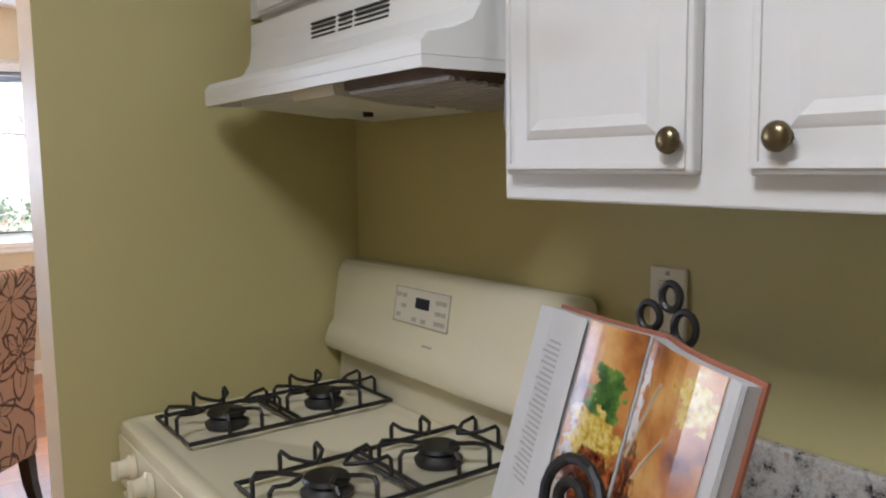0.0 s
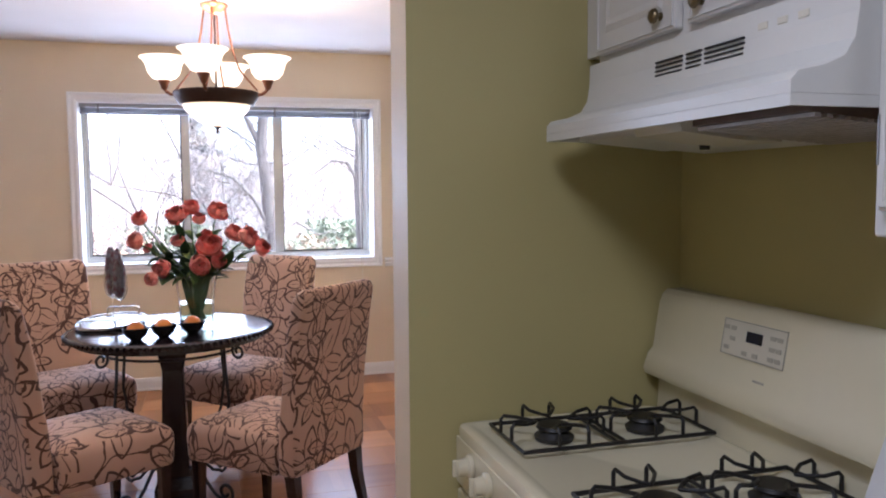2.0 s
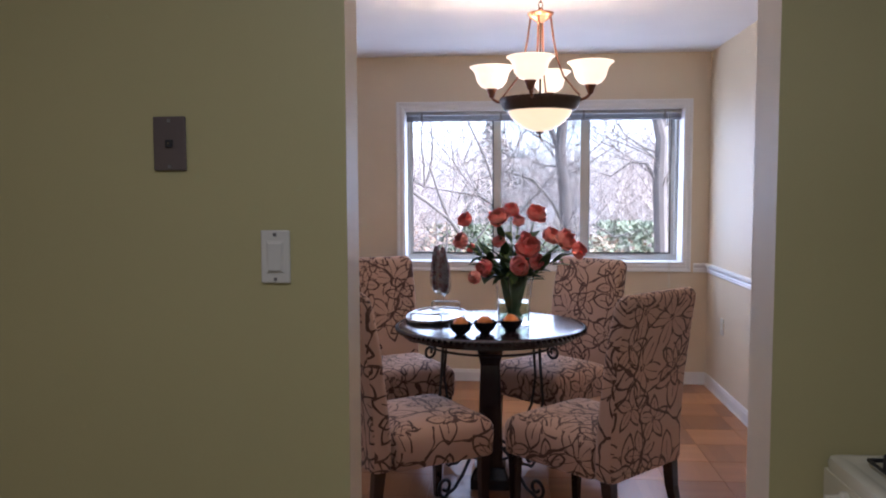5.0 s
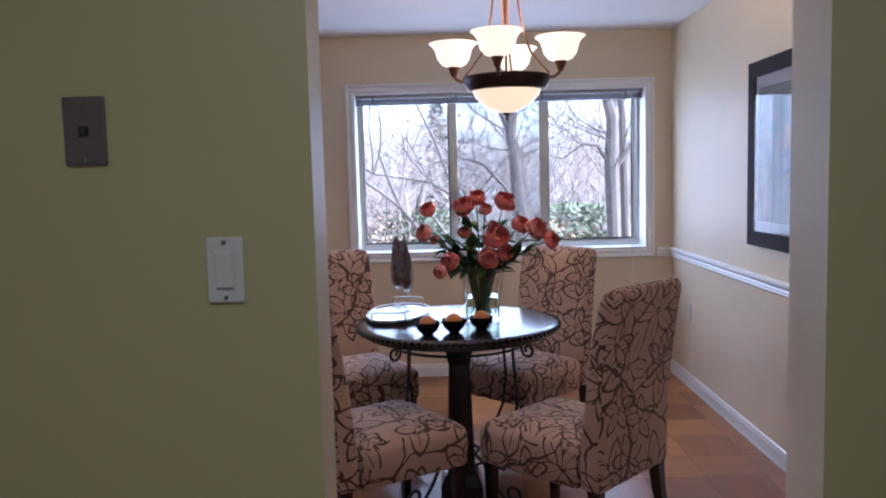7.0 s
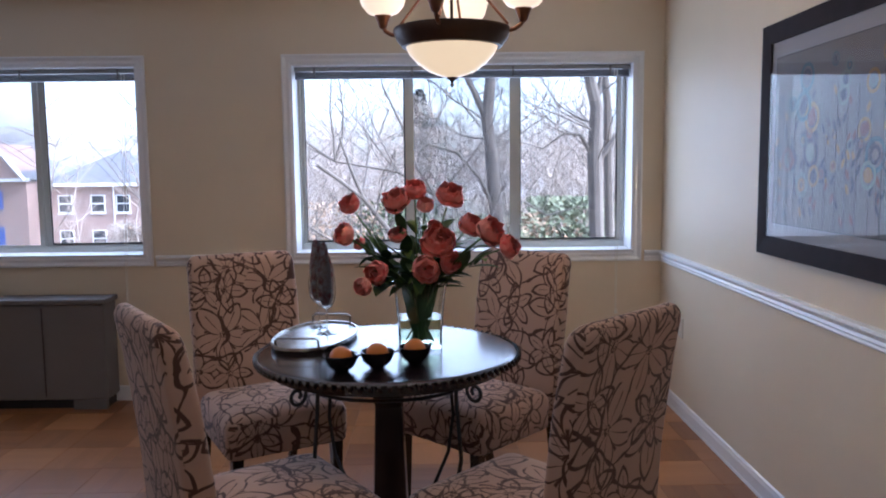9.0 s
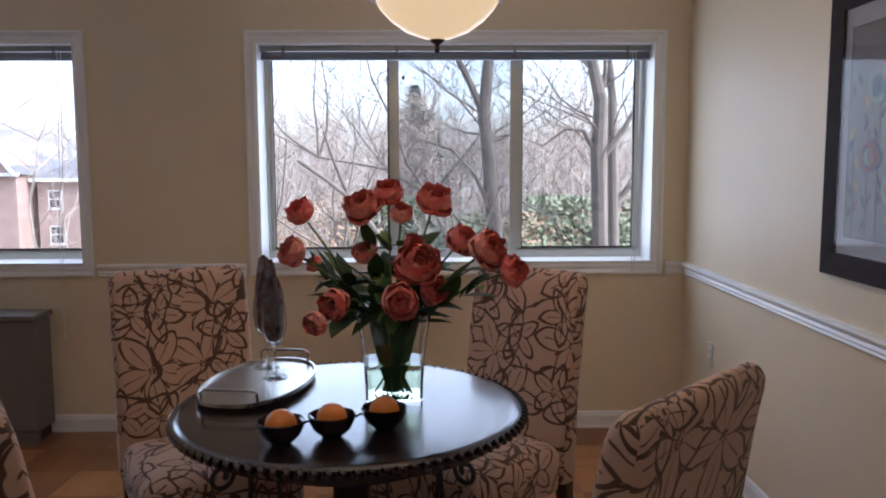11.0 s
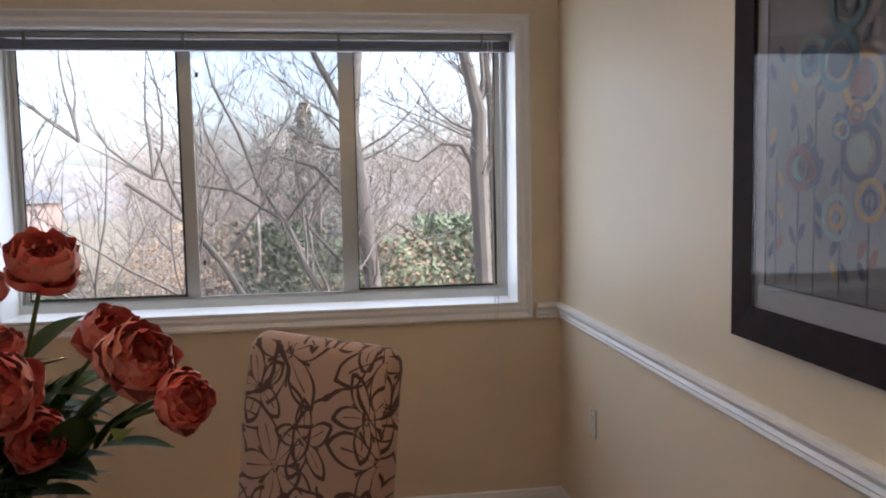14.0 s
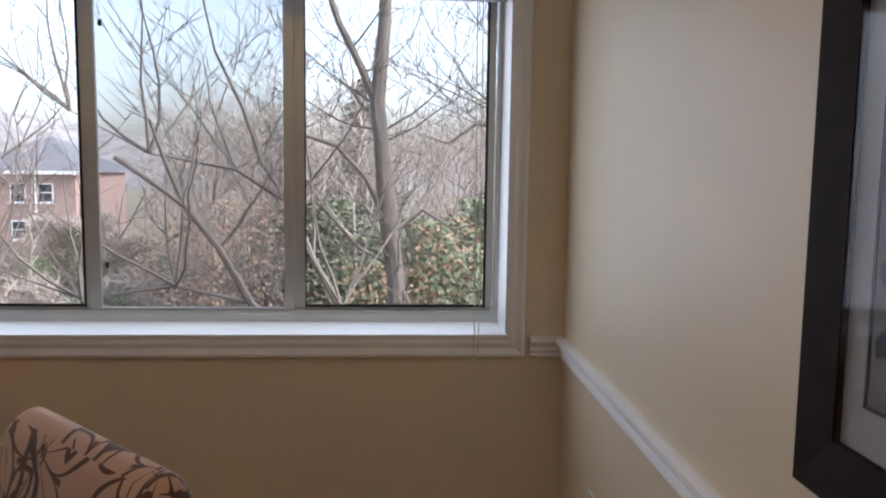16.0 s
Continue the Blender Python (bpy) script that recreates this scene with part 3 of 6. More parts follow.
def dining_chair(m, shift):
    ch = thing("dining_chair", "upholstered parsons chair, blush fabric with brown lily print, dark legs", "chair", m, "chairs round the table")
    W, T = 0.478, 0.085
    def lean(z):
        u = max(0.0, z - 0.45)
        return -0.07 * (u / 0.6) ** 1.35 - 0.012 * (u / 0.6) ** 6
    secs = []
    for z, w, d in [(0.335, W - 0.012, T), (0.36, W, T + 0.004)] + [(0.42 + 0.05 * i, W + 0.004 * math.sin(i), T - 0.0012 * i) for i in range(12)] + [(1.000, W - 0.002, T - 0.014), (1.022, W - 0.008, T - 0.020), (1.036, W - 0.022, T - 0.036), (1.045, W - 0.044, T - 0.056), (1.049, W - 0.072, T - 0.074)]:
        crown = 0.012 * min(1.0, max(0.0, (z - 0.9) / 0.12))
        secs.append([(x, y + lean(z), z + crown * (1 - (2 * x / W) ** 2)) for x, y in ring(w, d, 0.026)])
    part("backrest", cloth_uv(loft(secs), shift), M_LILY, ch, smooth=True)
    sy = 0.285
    D = 0.47
    secs = []
    for z, w, d in ((0.325, W - 0.01, D - 0.01), (0.335, W + 0.004, D), (0.42, W + 0.012, D + 0.004), (0.448, W + 0.010, D), (0.468, W - 0.004, D - 0.016), (0.484, W - 0.035, D - 0.05), (0.498, W - 0.095, D - 0.12), (0.507, W - 0.18, D - 0.21), (0.511, W - 0.28, D - 0.31)):
        secs.append([(x * (1 + 0.05 * y / D), y + sy, z) for x, y in ring(w, d, 0.035)])
    part("seat", cloth_uv(loft(secs), shift + 0.33), M_LILY, ch, smooth=True)
    for sx in (-1, 1):
        x = sx * (W / 2 - 0.035)
        part("leg", loft([[(x * k + a, 0.485 + b, z) for a, b in ring(s, s, 0.004, 3)] for z, s, k in ((0.0, 0.030, 1.0), (0.33, 0.046, 1.0))]), M_ESPRESSO, ch, "dark espresso wooden leg")
        part("leg", loft([[(x + a, y + b, z) for a, b in ring(s, s, 0.004, 3)] for z, s, y in ((0.0, 0.030, -0.075), (0.10, 0.034, -0.048), (0.22, 0.042, -0.018), (0.34, 0.048, -0.006))]), M_ESPRESSO, ch, "dark espresso raked wooden leg")
    return ch


for (cx, cy), (fx, fy), shift in (((-0.815, 4.574), (0.50, -0.866), 0.0), ((0.434, 4.558), (-0.70, -0.714), 0.9), ((-0.70, 3.14), (0.83, 0.56), 1.7), ((0.524, 3.067), (-0.71, 0.70), 2.6)):
    dining_chair(pose(cx + 0.055 * fx, cy + 0.055 * fy, 0, 0, 0, math.degrees(math.atan2(fy, fx)) - 90), shift)

# ---------- the round table ----------
TX, TY, TZ, TR = -0.120, 3.785, 0.795, 0.460
table = thing("dining_table", "round espresso pedestal table with a rope edge and iron scrolls", "table", pose(TX, TY, 0))
part("tabletop", turned(((0, TZ - 0.024), (TR - 0.03, TZ - 0.024), (TR - 0.012, TZ - 0.020), (TR - 0.012, TZ - 0.006), (TR - 0.022, TZ - 0.001), (TR - 0.034, TZ), (0, TZ)), 72), M_ESPRESSO, table, smooth=True)
bm = bmesh.new()
for k in range(96):
    a = 2 * math.pi * k / 96
    mt = Matrix.Translation((TR * 0.985 * math.cos(a), TR * 0.985 * math.sin(a), TZ - 0.013)) @ Matrix.Rotation(a, 4, "Z") @ Matrix.Rotation(radians(35), 4, "X") @ Matrix.Diagonal((0.011, 0.010, 0.018, 1))
    bmesh.ops.create_icosphere(bm, subdivisions=1, radius=1, matrix=mt)
part("rope_edge", bm, M_ESPRESSO, table, "carved rope edge", smooth=True)
part("apron", turned(((TR - 0.06, TZ - 0.05), (TR - 0.045, TZ - 0.05), (TR - 0.045, TZ - 0.024), (TR - 0.06, TZ - 0.024)), 48), M_ESPRESSO, table)
part("pedestal", loft([[(x, y, z) for x, y in ring(s, s, 0.012, 3)] for z, s in ((0.10, 0.13), (0.14, 0.125), (0.60, 0.095), (0.66, 0.12), (0.72, 0.14), (TZ - 0.026, 0.16))]), M_ESPRESSO, table, "tapered square pedestal")
part("foot_block", loft([[(x, y, z) for x, y in ring(s, s, 0.01, 3)] for z, s in ((0.0, 0.19), (0.05, 0.19), (0.10, 0.15))]), M_ESPRESSO, table)


def scroll(cx, cz, r, turns, start, ccw, steps=26):
    return [(cx + r * (1 - 0.72 * k / steps) * math.cos(start + ccw * turns * 2 * math.pi * k / steps), cz + r * (1 - 0.72 * k / steps) * math.sin(start + ccw * turns * 2 * math.pi * k / steps)) for k in range(steps + 1)]


for q in range(4):
    a = radians(90 * q + 47)
    def rad(points):
        return [(p * math.cos(a), p * math.sin(a), z) for p, z in points]
    part("scroll", bar(rad(scroll(0.395, 0.715, 0.036, 1.25, radians(140), 1)), 0.006, 7), M_BLACK_IRON, table, "black iron scroll")
    part("brace", bar(rad([(0.06, 0.13), (0.20, 0.20), (0.305, 0.34), (0.335, 0.48), (0.318, 0.64), (0.310, 0.772)]), 0.007, 7), M_BLACK_IRON, table, "black iron brace")
    part("foot", bar(rad([(0.08, 0.20), (0.14, 0.16), (0.19, 0.09), (0.24, 0.04), (0.29, 0.022)] + scroll(0.300, 0.060, 0.048, 1.2, radians(-90), 1)), 0.008, 7), M_BLACK_IRON, table, "black iron scroll foot")
part("ring", bar([(0.302 * math.cos(2 * math.pi * k / 40), 0.302 * math.sin(2 * math.pi * k / 40), 0.70) for k in range(40)], 0.006, 6, True), M_BLACK_IRON, table, "black iron hoop")

# ---------- chandelier ----------
HX, HY = 0.108, 3.63
lamp = thing("chandelier", "bronze chandelier with four lit glass shades and a bowl", "chandelier", pose(HX, HY, 0))
part("canopy", turned(((0, CEIL - 0.028), (0.03, CEIL - 0.026), (0.055, CEIL - 0.010), (0.062, CEIL - 0.001), (0, CEIL - 0.001)), 28), M_BRONZE, lamp, "copper ceiling canopy", smooth=True)
for k in range(6):
    z = CEIL - 0.04 - k * 0.026
    pts = [(0.008 * math.cos(t) if k % 2 else 0.0, 0.0 if k % 2 else 0.008 * math.cos(t), z + 0.017 * math.sin(t)) for t in [2 * math.pi * j / 12 for j in range(12)]]
    part("chain_link", bar(pts, 0.0025, 6, True), M_BRONZE, lamp)
part("hub", turned(((0, 2.195), (0.012, 2.196), (0.03, 2.206), (0.048, 2.220), (0.058, 2.232), (0.060, 2.238), (0.052, 2.242), (0.012, 2.250), (0.010, 2.262), (0, 2.264)), 28), M_BRONZE, lamp, "copper hub", smooth=True)
part("stem", bar([(0, 0, 1.80), (0, 0, 2.20)], 0.005, 8), M_DARKBRONZE, lamp)
part("band", turned(((0.148, 1.800), (0.158, 1.802), (0.176, 1.826), (0.186, 1.850), (0.184, 1.858), (0.170, 1.856), (0.150, 1.812)), 48), M_DARKBRONZE, lamp, "dark bronze band round the bowl", smooth=True)
part("bowl", turned(((0.004, 1.708), (0.035, 1.712), (0.075, 1.727), (0.110, 1.752), (0.135, 1.780), (0.147, 1.806), (0.143, 1.806), (0.128, 1.782), (0.10, 1.754), (0.07, 1.733), (0.0, 1.716)), 40), M_BOWL, lamp, "lit alabaster glass bowl", smooth=True)
part("finial", turned(((0, 1.676), (0.004, 1.679), (0.007, 1.685), (0.004, 1.692), (0.006, 1.697), (0.016, 1.703), (0.018, 1.708), (0, 1.709)), 18), M_DARKBRONZE, lamp, "dark bronze finial", smooth=True)
for k in range(4):
    a = radians(-13 + 90 * k)
    ca, sa = math.cos(a), math.sin(a)
    cx, cy = 0.226 * ca, 0.226 * sa
    part("rod", bar([(0.046 * ca, 0.046 * sa, 2.222), (0.060 * ca, 0.060 * sa, 2.12), (0.078 * ca, 0.078 * sa, 2.03), (0.105 * ca, 0.105 * sa, 1.955), (0.150 * ca, 0.150 * sa, 1.90), (0.180 * ca, 0.180 * sa, 1.865)], 0.0045, 7), M_BRONZE, lamp)
    part("arm", bar([(0.176 * ca, 0.176 * sa, 1.846), (0.200 * ca, 0.200 * sa, 1.850), (0.218 * ca, 0.218 * sa, 1.862), (cx, cy, 1.876)], 0.007, 8), M_BRONZE, lamp)
    part("cup", turned(((0.006, 1.868), (0.012, 1.872), (0.018, 1.890), (0.026, 1.908), (0.028, 1.914), (0, 1.914)), 20, (cx, cy, 0)), M_BRONZE, lamp, "copper shade cup", smooth=True)
    part("shade", turned(((0.026, 1.910), (0.050, 1.920), (0.068, 1.942), (0.074, 1.965), (0.080, 1.985), (0.094, 2.002), (0.104, 2.008), (0.102, 2.011), (0.090, 2.006), (0.076, 1.988), (0.070, 1.965), (0.064, 1.945), (0.046, 1.924), (0.026, 1.914)), 32, (cx, cy, 0)), M_SHADE, lamp, "lit frosted glass bell shade", smooth=True)
    bulb("shade_bulb", (HX + cx, HY + cy, 1.99), 1.7, 0.025, (1.0, 0.72, 0.42))

# ---------- framed picture ----------
PX = EAST - 0.002
PY0, PY1, PZ0, PZ1 = 2.98, 4.397, 1.054, 1.982
pic = thing("framed_picture", "dark wood frame with a pale mat and a glazed botanical print", "picture")
M_FRAME = surface("dark brown frame wood", (0.020, 0.011, 0.010), 0.7, vary=0.3, scale=20, fine=140, spec=0.12)
M_MAT = surface("pale grey mat board", (0.31, 0.29, 0.29), 0.8, vary=0.02)
fw = 0.075
for nm, pts in (("frame_rail", ((PY0, PZ0), (PY1, PZ0), (PY1 - fw, PZ0 + fw), (PY0 + fw, PZ0 + fw))), ("frame_rail", ((PY0, PZ1), (PY1, PZ1), (PY1 - fw, PZ1 - fw), (PY0 + fw, PZ1 - fw))),
                ("frame_stile", ((PY1, PZ0), (PY1, PZ1), (PY1 - fw, PZ1 - fw), (PY1 - fw, PZ0 + fw))), ("frame_stile", ((PY0, PZ0), (PY0, PZ1), (PY0 + fw, PZ1 - fw), (PY0 + fw, PZ0 + fw)))):
    lo = [(PX, y, z) for y, z in pts]
    hi = [(PX - (0.026 if i < 2 else 0.021), y, z) for i, (y, z) in enumerate(pts)]
    part(nm, loft([lo, hi]), M_FRAME, pic)
part("mat", boxes((PX - 0.010, PX - 0.004, PY0 + fw - 0.002, PY1 - fw + 0.002, PZ0 + fw - 0.002, PZ1 - fw + 0.002)), M_MAT, pic, "pale grey mat board")
AY0, AY1, AZ0, AZ1 = PY0 + fw + 0.062, PY1 - fw - 0.045, PZ0 + fw + 0.056, PZ1 - fw - 0.062
M_PRINT = surface("printed grey beige paper", (0.13, 0.108, 0.098), 0.7, vary=0.12, scale=9)
part("print", boxes((PX - 0.0125, PX - 0.0102, AY0, AY1, AZ0, AZ1)), M_PRINT, pic, "grey-beige botanical print")
M_INK = surface("dark print ink", (0.05, 0.045, 0.045), 0.7)
INKS = [surface("print " + nm, c, 0.7, vary=0.15) for nm, c in (("teal", (0.04, 0.085, 0.10)), ("ochre", (0.24, 0.135, 0.04)), ("slate", (0.035, 0.038, 0.05)), ("rust", (0.14, 0.05, 0.03)), ("pale green", (0.15, 0.165, 0.135)))]
part("print_border", boxes((PX - 0.0136, PX - 0.0128, AY0, AY1, AZ0, AZ0 + 0.005), (PX - 0.0136, PX - 0.0128, AY0, AY1, AZ1 - 0.005, AZ1), (PX - 0.0136, PX - 0.0128, AY0, AY0 + 0.005, AZ0, AZ1), (PX - 0.0136, PX - 0.0128, AY1 - 0.005, AY1, AZ0, AZ1)), M_INK, pic)
rnd = random.Random(5)


def disc(name, mat, y, z, ry, rz, x, turn=0.0, hole=0.0, n=18):
    bm = bmesh.new()
    ca, sa = math.cos(turn), math.sin(turn)
    def at(f, k):
        u, v = f * ry * math.cos(2 * math.pi * k / n), f * rz * math.sin(2 * math.pi * k / n)
        return (x, y + u * ca - v * sa, z + u * sa + v * ca)
    outer = [bm.verts.new(at(1, k)) for k in range(n)]
    if not hole:
        bm.faces.new(outer)
        part(name, bm, mat, pic)
        return
    inner = [bm.verts.new(at(hole, k)) for k in range(n)]
    for k in range(n):
        j = (k + 1) % n
        bm.faces.new((outer[k], outer[j], inner[j], inner[k]))
    part(name, bm, mat, pic)


y = AY0 + 0.05
while y < AY1 - 0.03:
    part("printed_stem", boxes((PX - 0.0136, PX - 0.0128, y - 0.0025, y + 0.0025, AZ0 + 0.01, AZ0 + rnd.uniform(0.25, 0.62))), M_INK, pic)
    for _ in range(9):
        z = AZ0 + rnd.uniform(0.04, 0.5)
        disc("printed_leaf", INKS[rnd.choice((2, 2, 2, 1, 3))], y + rnd.choice((-1, 1)) * 0.016, z, 0.009, 0.02, PX - 0.0141, rnd.choice((-0.5, 0.5)))
    y += rnd.uniform(0.05, 0.085)
for _ in range(34):
    y, z, r = rnd.uniform(AY0 + 0.05, AY1 - 0.05), rnd.uniform(AZ0 + 0.15, AZ1 - 0.05), rnd.uniform(0.018, 0.060)
    i = rnd.randrange(5)
    disc("printed_ring", INKS[i], y, z, r, r, PX - 0.0146 - rnd.random() * 0.0006, 0, 0.72)
    disc("printed_bloom", INKS[(i + 1 + rnd.randrange(3)) % 5], y, z, r * 0.55, r * 0.55, PX - 0.0155, 0, rnd.choice((0.0, 0.55)))
pane = part("pane", boxes((PX - 0.0200, PX - 0.0180, PY0 + fw - 0.001, PY1 - fw + 0.001, PZ0 + fw - 0.001, PZ1 - fw + 0.001)), glass("picture glass", (0.98, 0.98, 0.98), 0.0, 1.16), pic, "glossy picture glass")
pane.visible_shadow = False

# ---------- kitchen: hood ----------
HD0, HD1 = 0.760, 1.462
hood = thing("range_hood", "white enamelled under-cabinet range hood above the stove", "range hood")
def run(profile, y0, y1):
    return loft([[(x, y0, z) for x, z in profile], [(x, y1, z) for x, z in profile]])
part("canopy", run([(0.742, 1.530), (0.742, 1.545), (0.752, 1.556), (0.790, 1.564), (0.818, 1.576), (0.832, 1.598), (0.837, 1.630), (0.838, 1.670), (K_EAST - 0.006, 1.670), (K_EAST - 0.006, 1.530)], HD0 - 0.003, HD1), M_HOODWHITE, hood, smooth=False)
part("rim", boxes((0.742, 0.747, HD0 - 0.003, HD1, 1.515, 1.5295), (0.747, K_EAST - 0.006, HD0 - 0.003, HD0 + 0.002, 1.515, 1.5295), (0.747, K_EAST - 0.006, HD1 - 0.005, HD1, 1.515, 1.5295)), M_HOODWHITE, hood, "folded white lower edge")
part("filter", run([(0.80, 1.513), (0.80, 1.5295), (1.08, 1.5295), (1.08, 1.490)], 0.79, 1.04), M_FILTERDARK, hood, "brown grease filter backing")
for i in range(14):
    x = 0.808 + i * 0.018
    part("filter_louvre", run([(x, 1.5125 - (x - 0.80) * 0.078), (x + 0.009, 1.5115 - (x - 0.80) * 0.078), (x + 0.009, 1.5065 - (x - 0.80) * 0.078), (x, 1.5075 - (x - 0.80) * 0.078)], 0.792, 1.038), M_FILTER, hood, "dusty grey filter louvre")
part("pan", run([(1.00, 1.5295), (1.00, 1.499), (1.09, 1.492), (1.09, 1.5295)], 1.045, 1.43), M_HOODWHITE, hood, "sloped white underside")
part("pan", run([(0.80, 1.5295), (0.80, 1.513), (0.995, 1.496), (0.995, 1.5295)], 1.205, 1.43), M_HOODWHITE, hood, "sloped white underside")
part("lamp_cover", run([(0.79, 1.5295), (0.795, 1.508), (0.90, 1.496), (0.98, 1.493), (0.99, 1.5295)], 1.06, 1.20), M_PLASTIC, hood, "translucent ivory lamp cover")
part("knob", turned(((0, -0.012), (0.009, -0.012), (0.010, 0.0), (0, 0.0)), 12, (0.97, 1.255, 1.502)), M_DARKSLOT, hood, "black underside knob")
for ya, yb in ((1.205, 1.125), (1.113, 1.072), (1.062, 0.968)):
    for i in range(4):
        z = 1.612 + i * 0.0075
        part("vent_slot", soft_box(0.8325, 0.8385, yb, ya, z, z + 0.0032, 0.0008, 1), M_DARKSLOT, hood, "dark vent slot")
for y in (0.93, 0.89, 0.85):
    part("switch", soft_box(0.8355, 0.8385, y - 0.010, y + 0.010, 1.640, 1.650, 0.001, 1), M_PLASTIC, hood)


# ---------- kitchen: cabinets ----------
def cabinet_door(parent, y0, y1, z0, z1, x, knob, hinge_y=None):
    """A raised-panel door in the yz plane that faces -x."""
    d = part("door", soft_box(x - 0.018, x, y0, y1, z0, z1, 0.004), M_CABINET, parent, "white raised-panel door")
    for lab, e, w, px in (("outer_bead", 0.0, 0.010, 0.021), ):
        part(lab, boxes((x - px, x - 0.017, y0 + 0.006, y1 - 0.006, z0 + 0.006, z0 + 0.012), (x - px, x - 0.017, y0 + 0.006, y1 - 0.006, z1 - 0.012, z1 - 0.006), (x - px, x - 0.017, y0 + 0.006, y0 + 0.012, z0 + 0.012, z1 - 0.012), (x - px, x - 0.017, y1 - 0.012, y1 - 0.006, z0 + 0.012, z1 - 0.012)), M_CABINET, d)
    m = 0.042
    ins = [[(x - 0.0195, a, c) for a, c in ((y0 + o, z0 + o), (y1 - o, z0 + o), (y1 - o, z1 - o), (y0 + o, z1 - o))] for o in (m,)]
    lo, a, c = ins[0], [(x - 0.0225, *p) for p in ((y0 + m + 0.008, z0 + m + 0.008), (y1 - m - 0.008, z0 + m + 0.008), (y1 - m - 0.008, z1 - m - 0.008), (y0 + m + 0.008, z1 - m - 0.008))], [(x - 0.0140, *p) for p in ((y0 + m + 0.024, z0 + m + 0.024), (y1 - m - 0.024, z0 + m + 0.024), (y1 - m - 0.024, z1 - m - 0.024), (y0 + m + 0.024, z1 - m - 0.024))]
    frame_ring = [[(x - 0.0175, *p) for p in ((y0 + m - 0.004, z0 + m - 0.004), (y1 - m + 0.004, z0 + m - 0.004), (y1 - m + 0.004, z1 - m + 0.004), (y0 + m - 0.004, z1 - m + 0.004))], lo, a]
    part("panel", loft(frame_ring + [[(x - 0.0195, *p) for p in ((y0 + m + 0.020, z0 + m + 0.020), (y1 - m - 0.020, z0 + m + 0.020), (y1 - m - 0.020, z1 - m - 0.020), (y0 + m + 0.020, z1 - m - 0.020))]]), M_CABINET, d)
    if knob:
        ky, kz = knob
        k = turned(((0, 0.022), (0.005, 0.0218), (0.010, 0.020), (0.0132, 0.016), (0.0136, 0.013), (0.012, 0.011), (0.005, 0.009), (0.004, 0.004), (0.008, 0.001), (0.008, 0.0)), 24)
        bmesh.ops.transform(k, matrix=Matrix.Translation((x - 0.018, ky, kz)) @ Matrix.Rotation(radians(-90), 4, "Y"), verts=k.verts)
        part("knob", k, M_BRASS, d, "antique brass knob", smooth=True)
    if hinge_y is not None:
        part("hinge", bar([(x - 0.010, hinge_y, z0 + 0.055), (x - 0.010, hinge_y, z0 + 0.115)], 0.0035, 7), M_HINGE, d, "steel hinge barrel")
    return d


CX = 0.868
tall = thing("wall_cabinet", "white painted wall cabinet with raised-panel doors and brass knobs", "cabinet", None, "kitchen wall cabinets")
part("body", soft_box(CX, K_EAST - 0.002, 0.10, 0.756, 1.358, 2.30, 0.003), M_CABINET, tall)
cabinet_door(tall, 0.467, 0.736, 1.390, 2.27, CX, (0.484, 1.423), 0.741)
cabinet_door(tall, 0.130, 0.409, 1.390, 2.27, CX, (0.373, 1.423))
tall2 = thing("wall_cabinet", "white painted wall cabinet beside the first one", "cabinet", None, "kitchen wall cabinets")
part("body", soft_box(CX, K_EAST - 0.002, -0.60, 0.097, 1.358, 2.30, 0.003), M_CABINET, tall2)
cabinet_door(tall2, -0.24, 0.07, 1.390, 2.27, CX, (-0.2, 1.425))
cabinet_door(tall2, -0.57, -0.27, 1.390, 2.27, CX, (-0.31, 1.425))
short = thing("wall_cabinet", "short white wall cabinet above the range hood", "cabinet", None, "kitchen wall cabinets")
part("body", soft_box(CX, K_EAST - 0.002, 0.759, 1.480, 1.672, 2.30, 0.003), M_CABINET, short)
cabinet_door(short, 1.172, 1.460, 1.690, 2.27, CX, (1.217, 1.719))
cabinet_door(short, 0.785, 1.138, 1.690, 2.27, CX, (1.095, 1.719))
part("filler", boxes((CX + 0.01, K_EAST - 0.002, 1.4815, STUB_Y0 - 0.002, 1.70, 2.30)), M_CABINET, short)
solid("soffit", boxes((CX - 0.01, K_EAST, -0.60, STUB_Y0, 2.302, CEIL)), M_OLIVE, "olive painted soffit above the cabinets", "wall", "structure")


def granite():
    m, n, l, b = material("speckled granite")
    tex = n.new("ShaderNodeTexCoord")
    v = n.new("ShaderNodeTexNoise")
    v.inputs["Scale"].default_value, v.inputs["Detail"].default_value, v.inputs["Roughness"].default_value = 38, 6, 0.75
    l.new(tex.outputs["Object"], v.inputs["Vector"])
    r = n.new("ShaderNodeValToRGB")
    e = r.color_ramp.elements
    e[0].position, e[0].color = 0.36, (0.03, 0.03, 0.035, 1)
    e[1].position, e[1].color = 0.44, (0.33, 0.31, 0.28, 1)
    x = e.new(0.56)
    x.color = (0.52, 0.50, 0.46, 1)
    x = e.new(0.66)
    x.color = (0.36, 0.29, 0.22, 1)
    l.new(v.outputs["Fac"], r.inputs[0])
    l.new(r.outputs[0], b.inputs["Base Color"])
    b.inputs["Roughness"].default_value = 0.18
    return m


